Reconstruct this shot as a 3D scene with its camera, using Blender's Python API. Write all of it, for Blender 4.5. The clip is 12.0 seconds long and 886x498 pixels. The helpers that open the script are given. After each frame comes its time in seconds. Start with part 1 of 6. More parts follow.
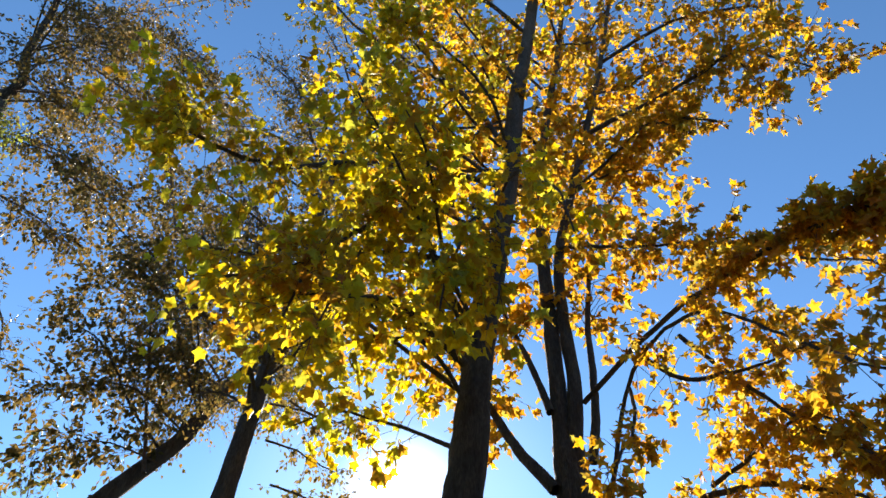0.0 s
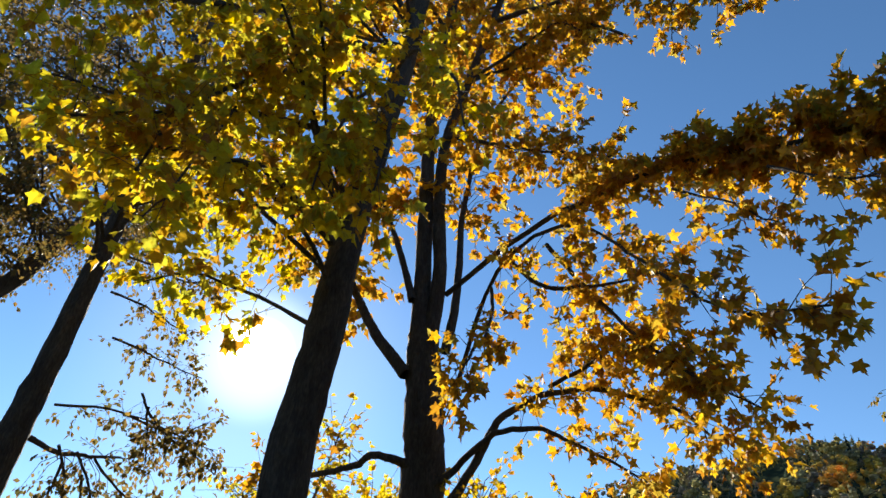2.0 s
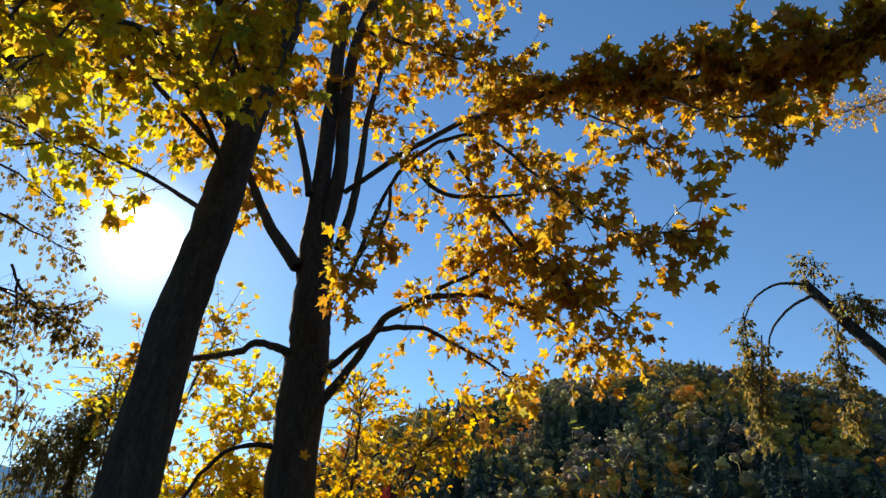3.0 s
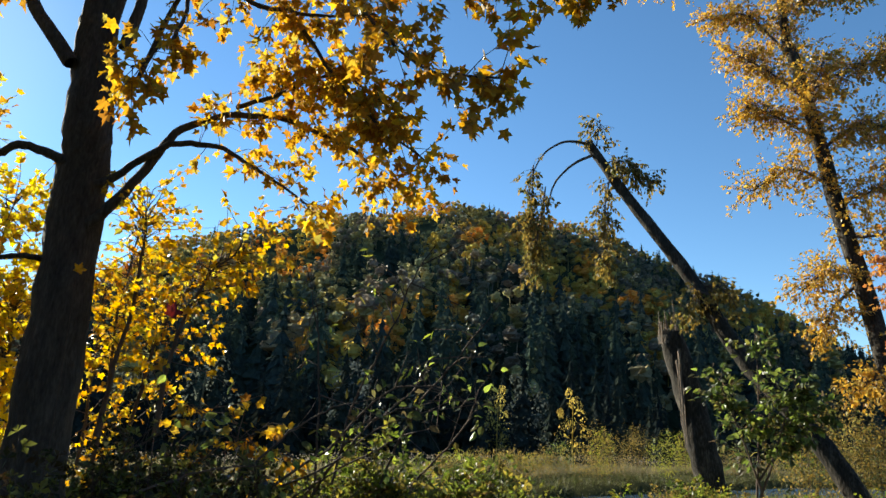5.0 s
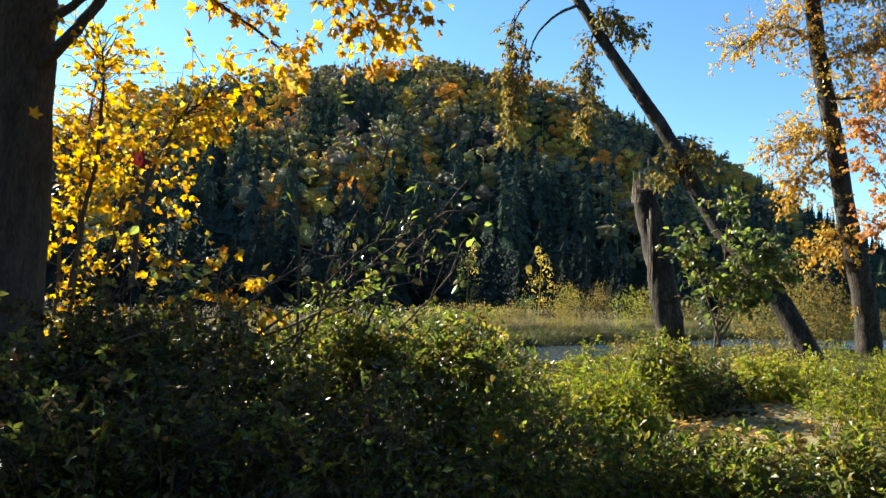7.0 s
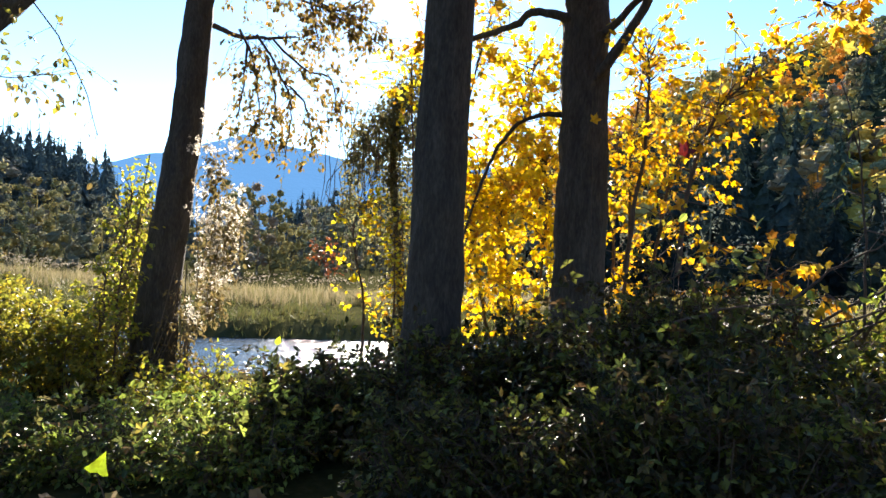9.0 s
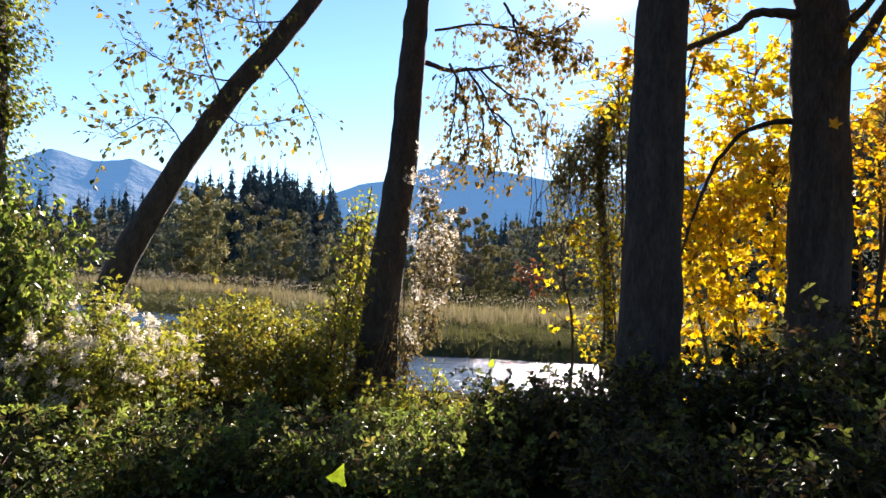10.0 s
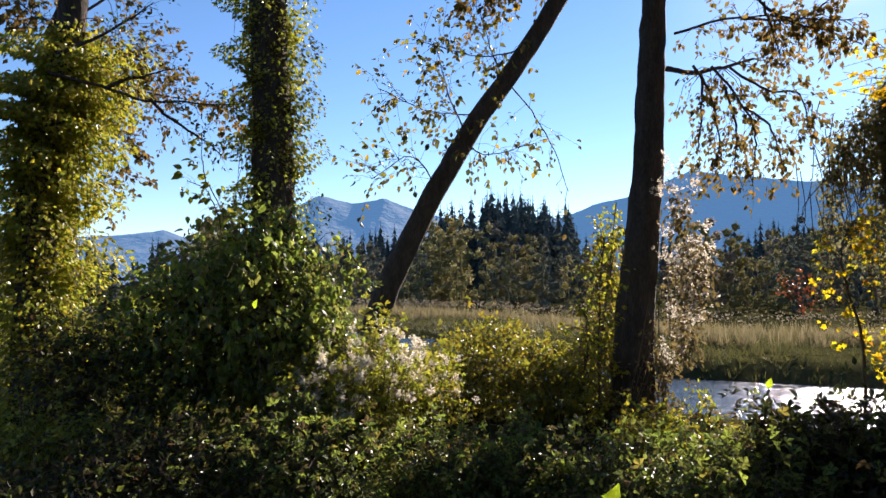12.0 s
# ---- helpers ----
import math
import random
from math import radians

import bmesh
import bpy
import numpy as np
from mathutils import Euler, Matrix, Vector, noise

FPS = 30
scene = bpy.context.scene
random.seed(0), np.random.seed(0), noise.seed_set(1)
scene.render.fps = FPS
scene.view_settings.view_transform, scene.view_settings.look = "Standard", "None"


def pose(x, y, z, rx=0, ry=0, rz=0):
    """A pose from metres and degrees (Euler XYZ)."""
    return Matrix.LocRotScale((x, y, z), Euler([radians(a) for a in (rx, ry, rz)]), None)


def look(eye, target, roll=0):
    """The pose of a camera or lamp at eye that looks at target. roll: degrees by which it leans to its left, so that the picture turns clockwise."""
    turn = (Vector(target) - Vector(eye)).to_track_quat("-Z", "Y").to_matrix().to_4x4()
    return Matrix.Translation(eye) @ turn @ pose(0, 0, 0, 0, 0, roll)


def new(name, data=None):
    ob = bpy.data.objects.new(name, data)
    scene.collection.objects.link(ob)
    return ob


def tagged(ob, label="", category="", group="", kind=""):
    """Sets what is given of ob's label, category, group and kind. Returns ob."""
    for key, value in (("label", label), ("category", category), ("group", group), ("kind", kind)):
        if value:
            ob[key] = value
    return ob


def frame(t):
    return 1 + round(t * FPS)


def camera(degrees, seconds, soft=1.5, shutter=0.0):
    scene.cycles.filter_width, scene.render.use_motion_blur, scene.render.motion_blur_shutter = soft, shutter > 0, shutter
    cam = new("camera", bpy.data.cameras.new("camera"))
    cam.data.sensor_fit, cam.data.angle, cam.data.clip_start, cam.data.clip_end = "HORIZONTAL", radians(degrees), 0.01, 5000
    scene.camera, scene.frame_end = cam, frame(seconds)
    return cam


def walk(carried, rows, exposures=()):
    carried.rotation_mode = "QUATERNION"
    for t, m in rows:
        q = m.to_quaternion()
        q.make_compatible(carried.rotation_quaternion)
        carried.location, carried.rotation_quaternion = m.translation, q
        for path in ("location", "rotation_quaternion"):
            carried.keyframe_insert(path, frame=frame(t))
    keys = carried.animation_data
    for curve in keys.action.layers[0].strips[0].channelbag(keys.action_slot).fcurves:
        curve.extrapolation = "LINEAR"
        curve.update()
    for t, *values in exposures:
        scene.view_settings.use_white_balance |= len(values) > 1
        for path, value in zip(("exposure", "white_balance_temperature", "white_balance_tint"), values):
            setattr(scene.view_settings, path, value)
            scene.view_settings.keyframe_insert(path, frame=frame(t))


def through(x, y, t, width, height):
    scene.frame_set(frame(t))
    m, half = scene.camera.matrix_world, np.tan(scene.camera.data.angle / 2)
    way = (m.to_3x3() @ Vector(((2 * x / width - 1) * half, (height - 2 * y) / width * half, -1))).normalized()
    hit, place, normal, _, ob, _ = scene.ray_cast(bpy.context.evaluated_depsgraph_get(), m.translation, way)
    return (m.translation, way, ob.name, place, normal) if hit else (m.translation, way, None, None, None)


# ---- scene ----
cam = camera(66.8, 12.0)
PATH = [
    (0, (0.023, -0.095, 1.487), (0.17, 1.297, 2.915), 4.7),
    (0.5, (0.078, -0.109, 1.517), (0.307, 1.272, 2.945), 4.8),
    (1, (0.137, -0.14, 1.544), (0.412, 1.285, 2.92), 5.4),
    (1.5, (0.205, -0.145, 1.547), (0.529, 1.324, 2.864), 5.1),
    (2, (0.057, -0.027, 1.695), (0.624, 1.499, 2.857), 3.7),
    (2.5, (0.03, -0.038, 1.637), (0.805, 1.474, 2.692), 2.8),
    (2.7, (0.057, -0.053, 1.626), (0.886, 1.462, 2.635), 3.3),
    (4.3, (0.114, -0.026, 1.633), (1.348, 1.38, 2.34), 2.5),
    (4.5, (0.111, -0.049, 1.631), (1.406, 1.325, 2.291), 2.6),
    (5, (0.103, -0.078, 1.602), (1.565, 1.185, 2.119), 2.4),
    (5.5, (0.073, -0.122, 1.575), (1.665, 1.029, 1.947), 2.2),
    (6, (0.127, -0.067, 1.568), (1.8, 1.003, 1.806), 2.0),
    (6.5, (0.183, 0.024, 1.585), (1.86, 1.104, 1.74), 2.0),
    (6.7, (0.187, 0.042, 1.586), (1.837, 1.165, 1.719), 2.1),
    (8.3, (0.08, 0.217, 1.59), (0.927, 2.029, 1.609), 3.2),
    (8.5, (0.076, 0.206, 1.588), (0.768, 2.083, 1.6), 2.6),
    (9, (0.087, 0.086, 1.567), (0.396, 2.062, 1.564), 2.8),
    (9.5, (0.043, 0.118, 1.579), (0.039, 2.118, 1.584), 2.6),
    (10, (0.03, 0.092, 1.588), (-0.26, 2.07, 1.62), 2.0),
    (10.5, (0.003, 0.08, 1.585), (-0.482, 2.02, 1.634), 1.8),
    (11, (-0.03, 0.13, 1.582), (-0.69, 2.017, 1.644), 0.5),
    (11.5, (-0.041, 0.088, 1.572), (-0.845, 1.918, 1.65), -0.0),
    (12, (-0.062, 0.059, 1.555), (-1.013, 1.816, 1.646), -0.7),
]
EXPOSURES = [(0.0, 1.75, 6500, 9), (1.0, 1.65, 6500, 9), (2.0, 1.3, 6500, 8), (2.7, 1.2, 6500, 7), (4.5, 1.2, 6450, 6), (5.2, 1.5, 6400, 2), (6.5, 1.75, 6400, 2),
             (8.5, 2.35, 6450, 10), (9.2, 2.25, 6450, 13), (9.8, 1.85, 6450, 17), (11.0, 1.4, 6450, 18), (12.0, 1.35, 6450, 19)]
walk(cam, [(t, look(eye, target, roll)) for t, eye, target, roll in PATH], EXPOSURES)

# ---- daylight ----
SUN_AZ, SUN_EL = radians(4.2), radians(24.8)
SUN_DIR = Vector((math.sin(SUN_AZ) * math.cos(SUN_EL), math.cos(SUN_AZ) * math.cos(SUN_EL), math.sin(SUN_EL)))
world = bpy.data.worlds.new("autumn_sky")
scene.world = world
world.use_nodes = True
wn, wl = world.node_tree.nodes, world.node_tree.links
wn.clear()
sky = wn.new("ShaderNodeTexSky")
sky.sky_type, sky.sun_disc = "NISHITA", False
sky.sun_elevation, sky.sun_rotation = SUN_EL, SUN_AZ
sky.air_density, sky.dust_density, sky.ozone_density = 0.85, 0.02, 2.6
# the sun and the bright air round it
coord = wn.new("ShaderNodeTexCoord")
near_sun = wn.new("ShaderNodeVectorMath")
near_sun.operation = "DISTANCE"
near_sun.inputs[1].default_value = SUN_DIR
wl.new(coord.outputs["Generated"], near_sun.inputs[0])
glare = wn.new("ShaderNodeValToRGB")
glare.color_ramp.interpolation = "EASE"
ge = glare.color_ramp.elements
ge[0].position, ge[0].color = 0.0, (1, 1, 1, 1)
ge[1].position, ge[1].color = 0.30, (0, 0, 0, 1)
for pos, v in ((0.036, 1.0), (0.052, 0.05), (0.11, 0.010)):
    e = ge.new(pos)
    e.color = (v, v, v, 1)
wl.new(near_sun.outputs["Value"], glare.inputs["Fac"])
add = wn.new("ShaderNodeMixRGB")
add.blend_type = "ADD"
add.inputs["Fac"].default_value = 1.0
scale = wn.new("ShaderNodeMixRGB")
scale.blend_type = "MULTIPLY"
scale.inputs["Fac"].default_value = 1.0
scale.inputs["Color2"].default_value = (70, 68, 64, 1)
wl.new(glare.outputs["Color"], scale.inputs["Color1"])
deep = wn.new("ShaderNodeHueSaturation")
deep.inputs["Hue"].default_value, deep.inputs["Saturation"].default_value = 0.499, 1.12
wl.new(sky.outputs["Color"], deep.inputs["Color"])
wl.new(deep.outputs["Color"], add.inputs["Color1"])
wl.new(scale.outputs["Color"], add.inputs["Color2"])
bg = wn.new("ShaderNodeBackground")
bg.inputs["Strength"].default_value = 0.076
wl.new(add.outputs["Color"], bg.inputs["Color"])
wout = wn.new("ShaderNodeOutputWorld")
wl.new(bg.outputs["Background"], wout.inputs["Surface"])

sun = new("sun", bpy.data.lights.new("sun", "SUN"))
sun.data.energy, sun.data.angle, sun.data.color = 5.0, radians(0.6), (1.0, 0.90, 0.74)
sun.matrix_world = look(SUN_DIR * 50, (0, 0, 0))


# ---- materials ----
def material(name):
    m = bpy.data.materials.new(name)
    m.use_nodes = True
    m.node_tree.nodes.clear()
    return m, m.node_tree.nodes, m.node_tree.links


def ramp_node(n, stops, constant=False):
    r = n.new("ShaderNodeValToRGB")
    el = r.color_ramp.elements
    while len(el) < len(stops):
        el.new(0.5)
    for e, (p, c) in zip(el, stops):
        e.position, e.color = p, (*c, 1)
    if constant:
        r.color_ramp.interpolation = "CONSTANT"
    return r


def leaf_material(name, colours, through=0.5, gloss=0.45, own=False, spec=0.35, by_tree=0.0):
    """A thin leaf: its colour differs leaf by leaf, with blotches, and light shines through it. own: for leaves that are objects; by_tree: how far a whole tree keeps to one tone."""
    m, n, l = material(name)
    pick = n.new("ShaderNodeObjectInfo" if own else "ShaderNodeNewGeometry")
    r = ramp_node(n, [(i / max(1, len(colours) - 1), c) for i, c in enumerate(colours)])
    if by_tree:
        tone = n.new("ShaderNodeAttribute")
        tone.attribute_name = "tone"
        blend = n.new("ShaderNodeMixRGB")
        blend.inputs["Fac"].default_value = by_tree
        l.new(pick.outputs["Random Per Island"], blend.inputs["Color1"])
        l.new(tone.outputs["Fac"], blend.inputs["Color2"])
        l.new(blend.outputs["Color"], r.inputs["Fac"])
    else:
        l.new(pick.outputs["Random" if own else "Random Per Island"], r.inputs["Fac"])
    tc = n.new("ShaderNodeTexCoord")
    nz = n.new("ShaderNodeTexNoise")
    nz.inputs["Scale"].default_value, nz.inputs["Detail"].default_value = (0.9, 6.0) if by_tree else (22.0, 4.0)
    l.new(tc.outputs["Object"], nz.inputs["Vector"])
    spots = ramp_node(n, [(0.30, (0.55, 0.45, 0.35)), (0.48, (1, 1, 1)), (0.75, (1.0, 1.0, 1.0))])
    l.new(nz.outputs["Fac"], spots.inputs["Fac"])
    mx = n.new("ShaderNodeMixRGB")
    mx.blend_type = "MULTIPLY"
    mx.inputs["Fac"].default_value = 0.8
    l.new(r.outputs["Color"], mx.inputs["Color1"])
    l.new(spots.outputs["Color"], mx.inputs["Color2"])
    pb = n.new("ShaderNodeBsdfPrincipled")
    pb.inputs["Roughness"].default_value = gloss
    pb.inputs["Specular IOR Level"].default_value = spec
    l.new(mx.outputs["Color"], pb.inputs["Base Color"])
    if by_tree:
        relief = n.new("ShaderNodeBump")
        relief.inputs["Strength"].default_value, relief.inputs["Distance"].default_value = 0.9, 1.2
        l.new(nz.outputs["Fac"], relief.inputs["Height"])
        l.new(relief.outputs["Normal"], pb.inputs["Normal"])
    tr = n.new("ShaderNodeBsdfTranslucent")
    vivid = n.new("ShaderNodeHueSaturation")
    vivid.inputs["Saturation"].default_value, vivid.inputs["Value"].default_value = 1.06, 1.5
    l.new(mx.outputs["Color"], vivid.inputs["Color"])
    l.new(vivid.outputs["Color"], tr.inputs["Color"])
    mix = n.new("ShaderNodeMixShader")
    mix.inputs["Fac"].default_value = through
    l.new(pb.outputs["BSDF"], mix.inputs[1])
    l.new(tr.outputs["BSDF"], mix.inputs[2])
    out = n.new("ShaderNodeOutputMaterial")
    l.new(mix.outputs["Shader"], out.inputs["Surface"])
    return m


def rough_material(name, stops, scale, stretch=(1, 1, 1), bump=0.3, rough=0.9, fine=6.0, spec=0.2):
    """A matt surface with noise at two scales in colour and relief."""
    m, n, l = material(name)
    tc = n.new("ShaderNodeTexCoord")
    mp = n.new("ShaderNodeMapping")
    mp.inputs["Scale"].default_value = stretch
    l.new(tc.outputs["Object"], mp.inputs["Vector"])
    a = n.new("ShaderNodeTexNoise")
    a.inputs["Scale"].default_value, a.inputs["Detail"].default_value, a.inputs["Roughness"].default_value = scale, 8.0, 0.65
    b = n.new("ShaderNodeTexNoise")
    b.inputs["Scale"].default_value, b.inputs["Detail"].default_value = scale * fine, 5.0
    l.new(mp.outputs["Vector"], a.inputs["Vector"])
    l.new(mp.outputs["Vector"], b.inputs["Vector"])
    mean = n.new("ShaderNodeMath")
    mean.operation = "MULTIPLY_ADD"
    mean.inputs[1].default_value = 0.45
    l.new(b.outputs["Fac"], mean.inputs[0])
    half = n.new("ShaderNodeMath")
    half.operation = "MULTIPLY"
    half.inputs[1].default_value = 0.55
    l.new(a.outputs["Fac"], half.inputs[0])
    l.new(half.outputs["Value"], mean.inputs[2])
    r = ramp_node(n, stops)
    l.new(mean.outputs["Value"], r.inputs["Fac"])
    bp = n.new("ShaderNodeBump")
    bp.inputs["Strength"].default_value, bp.inputs["Distance"].default_value = bump, 0.05
    l.new(mean.outputs["Value"], bp.inputs["Height"])
    pb = n.new("ShaderNodeBsdfPrincipled")
    pb.inputs["Roughness"].default_value, pb.inputs["Specular IOR Level"].default_value = rough, spec
    l.new(r.outputs["Color"], pb.inputs["Base Color"])
    l.new(bp.outputs["Normal"], pb.inputs["Normal"])
    out = n.new("ShaderNodeOutputMaterial")
    l.new(pb.outputs["BSDF"], out.inputs["Surface"])
    return m


BARK = rough_material("furrowed_bark", [(0.25, (0.02, 0.016, 0.014)), (0.5, (0.065, 0.055, 0.048)), (0.75, (0.14, 0.12, 0.10))], 11.0, (1, 1, 0.26), 1.0)
BARK_GREY = rough_material("grey_bark", [(0.36, (0.010, 0.008, 0.006)), (0.5, (0.028, 0.023, 0.017)), (0.60, (0.07, 0.058, 0.045)), (0.72, (0.10, 0.095, 0.05))], 5.0, (1, 1, 0.3), 1.0)
TWIG = rough_material("twig_bark", [(0.3, (0.05, 0.035, 0.028)), (0.7, (0.14, 0.10, 0.08))], 30.0, (1, 1, 0.4), 0.3)
DEAD = rough_material("dead_stem", [(0.3, (0.07, 0.055, 0.045)), (0.7, (0.20, 0.165, 0.13))], 25.0, (1, 1, 0.4), 0.3)
SPLIT = rough_material("splintered_wood", [(0.3, (0.07, 0.052, 0.04)), (0.55, (0.20, 0.15, 0.11)), (0.8, (0.40, 0.33, 0.26))], 14.0, (1, 1, 0.08), 0.8)

GOLD = [(0.22, 0.10, 0.025), (0.42, 0.23, 0.03), (0.52, 0.33, 0.04), (0.46, 0.25, 0.035), (0.32, 0.14, 0.025), (0.28, 0.24, 0.05), (0.48, 0.29, 0.04)]
YELLOW = [(0.50, 0.34, 0.02), (0.64, 0.50, 0.03), (0.68, 0.50, 0.03), (0.46, 0.43, 0.05), (0.56, 0.32, 0.03), (0.38, 0.22, 0.03), (0.62, 0.51, 0.05), (0.48, 0.30, 0.03)]
LEAF_MAPLE = leaf_material("maple_leaf_gold", GOLD, 0.6, 0.55, spec=0.18)
LEAF_MAPLE_OWN = leaf_material("maple_leaf_gold_single", GOLD, 0.5, own=True)
LEAF_YELLOW = leaf_material("maple_leaf_yellow", YELLOW, 0.55)
LEAF_AMBER = leaf_material("maple_leaf_amber", [(0.50, 0.27, 0.02), (0.60, 0.40, 0.03), (0.46, 0.20, 0.02), (0.42, 0.36, 0.045), (0.54, 0.30, 0.03), (0.30, 0.15, 0.025), (0.58, 0.44, 0.04), (0.26, 0.24, 0.04)], 0.52)
LEAF_OLIVE = leaf_material("maple_leaf_olive", [(0.32, 0.21, 0.03), (0.52, 0.39, 0.03), (0.38, 0.36, 0.045), (0.54, 0.37, 0.035), (0.32, 0.16, 0.03), (0.28, 0.29, 0.045), (0.50, 0.42, 0.04)], 0.62, 0.55, spec=0.18)
LEAF_COTTON = leaf_material("cottonwood_leaf", [(0.06, 0.06, 0.022), (0.10, 0.08, 0.03), (0.20, 0.13, 0.045), (0.07, 0.07, 0.028), (0.26, 0.16, 0.045), (0.12, 0.085, 0.04)], 0.38, 0.5, spec=0.12)
LEAF_GOLDCOTTON = leaf_material("cottonwood_leaf_gold", [(0.40, 0.23, 0.04), (0.54, 0.33, 0.06), (0.46, 0.24, 0.04), (0.30, 0.23, 0.06), (0.58, 0.40, 0.09)], 0.5, 0.4)
LEAF_TURNING = leaf_material("turning_leaf", [(0.06, 0.08, 0.025), (0.22, 0.21, 0.04), (0.06, 0.05, 0.03), (0.44, 0.29, 0.05), (0.10, 0.12, 0.035), (0.07, 0.06, 0.03), (0.18, 0.15, 0.05), (0.05, 0.07, 0.025)], 0.42, 0.45, spec=0.2)
LEAF_RED = leaf_material("red_leaf", [(0.40, 0.165, 0.055), (0.50, 0.24, 0.07), (0.32, 0.12, 0.05), (0.52, 0.29, 0.08), (0.26, 0.11, 0.05)], 0.44)
# mostly near-black leaves, a few bright: shaded gaps and glints put in colour
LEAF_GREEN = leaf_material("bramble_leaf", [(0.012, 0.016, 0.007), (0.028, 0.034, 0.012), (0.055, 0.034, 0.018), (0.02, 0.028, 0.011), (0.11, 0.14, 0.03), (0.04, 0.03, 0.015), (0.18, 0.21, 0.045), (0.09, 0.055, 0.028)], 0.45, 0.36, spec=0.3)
LEAF_LIME = leaf_material("lime_leaf", [(0.16, 0.20, 0.03), (0.26, 0.28, 0.04), (0.34, 0.30, 0.04), (0.20, 0.18, 0.04)], 0.5, 0.4)
LEAF_IVY = leaf_material("ivy_leaf", [(0.09, 0.11, 0.02), (0.22, 0.25, 0.04), (0.34, 0.34, 0.05), (0.13, 0.11, 0.04), (0.28, 0.31, 0.05)], 0.52, 0.35)
LEAF_MOUND = leaf_material("mound_ivy_leaf", [(0.06, 0.085, 0.02), (0.15, 0.20, 0.04), (0.08, 0.10, 0.03), (0.25, 0.32, 0.06), (0.14, 0.11, 0.045), (0.33, 0.40, 0.08)], 0.55, 0.32, spec=0.45)
LEAF_BANK = leaf_material("bank_bush_leaf", [(0.12, 0.13, 0.028), (0.24, 0.23, 0.035), (0.30, 0.23, 0.035), (0.09, 0.10, 0.025), (0.20, 0.20, 0.03)], 0.5, 0.4)
LEAF_WEED = leaf_material("weed_leaf", [(0.05, 0.075, 0.012), (0.22, 0.28, 0.028), (0.12, 0.16, 0.018), (0.35, 0.33, 0.032), (0.04, 0.055, 0.012), (0.26, 0.20, 0.03)], 0.52, 0.42)
LEAF_VINETREE = leaf_material("vine_tree_leaf", [(0.08, 0.08, 0.03), (0.13, 0.10, 0.04), (0.22, 0.15, 0.05), (0.09, 0.09, 0.035), (0.28, 0.18, 0.05), (0.14, 0.10, 0.05)], 0.48, 0.5, spec=0.12)
LEAF_BROWN = leaf_material("withered_leaf", [(0.12, 0.09, 0.045), (0.20, 0.15, 0.07), (0.10, 0.09, 0.04), (0.26, 0.20, 0.08)], 0.35, 0.6)
FLUFF = leaf_material("seed_fluff", [(0.56, 0.51, 0.43), (0.70, 0.66, 0.58), (0.46, 0.41, 0.34)], 0.5, 0.8)
GRASS = leaf_material("tall_grass", [(0.12, 0.11, 0.05), (0.20, 0.165, 0.09), (0.28, 0.235, 0.15), (0.10, 0.10, 0.035)], 0.35, 0.8, spec=0.1)
GRASS_SIDE = leaf_material("side_grass", [(0.09, 0.11, 0.025), (0.17, 0.17, 0.04), (0.24, 0.20, 0.07), (0.07, 0.09, 0.025)], 0.4, 0.7, spec=0.1)
# dark and bright leaves mixed to stand in for dappled sun and gaps
LEAF_COVER = leaf_material("ground_cover_leaf", [(0.025, 0.035, 0.014), (0.07, 0.10, 0.028), (0.09, 0.06, 0.035), (0.16, 0.22, 0.045), (0.035, 0.035, 0.018), (0.26, 0.32, 0.065), (0.06, 0.09, 0.025), (0.24, 0.20, 0.05)], 0.5, 0.38, spec=0.32)
# brighter bramble colours that imitate sun on the leaves
LEAF_SUN_TINTED = leaf_material("sun_tinted_bramble_leaf", [(0.03, 0.04, 0.012), (0.10, 0.135, 0.022), (0.05, 0.055, 0.016), (0.20, 0.235, 0.036), (0.09, 0.055, 0.022), (0.12, 0.15, 0.026), (0.24, 0.19, 0.04), (0.025, 0.032, 0.012)], 0.55, 0.38, spec=0.32)
LEAF_SCRUB = leaf_material("scrub_leaf", [(0.12, 0.10, 0.035), (0.22, 0.155, 0.04), (0.32, 0.21, 0.055), (0.13, 0.135, 0.04), (0.08, 0.065, 0.03)], 0.45, 0.5, spec=0.15)
LEAF_SEEDLING = leaf_material("seedling_leaf", [(0.24, 0.34, 0.03), (0.30, 0.38, 0.04)], 0.5)
SEEDHEAD = leaf_material("reed_seed_head", [(0.22, 0.19, 0.14), (0.30, 0.26, 0.20), (0.17, 0.14, 0.10)], 0.35, 0.9, spec=0.05)
LEAF_RUSSET = leaf_material("russet_leaf", [(0.16, 0.05, 0.03), (0.22, 0.08, 0.03), (0.12, 0.045, 0.025)], 0.3, 0.5, spec=0.15)
LEAF_CRIMSON = leaf_material("crimson_leaf", [(0.07, 0.010, 0.010), (0.09, 0.012, 0.010)], 0.3)
GRASS_LOW = leaf_material("low_grass", [(0.04, 0.052, 0.016), (0.08, 0.09, 0.026), (0.07, 0.06, 0.025), (0.11, 0.10, 0.04)], 0.45, 0.6)
LEAF_VINE = leaf_material("grey_vine_leaf", [(0.08, 0.085, 0.05), (0.13, 0.13, 0.07), (0.18, 0.155, 0.08), (0.09, 0.10, 0.055), (0.24, 0.20, 0.07)], 0.45, 0.4, spec=0.2)
LITTER = leaf_material("fallen_leaf", [(0.26, 0.16, 0.07), (0.42, 0.25, 0.08), (0.18, 0.12, 0.06), (0.55, 0.34, 0.07), (0.48, 0.20, 0.05)], 0.25, 0.6)
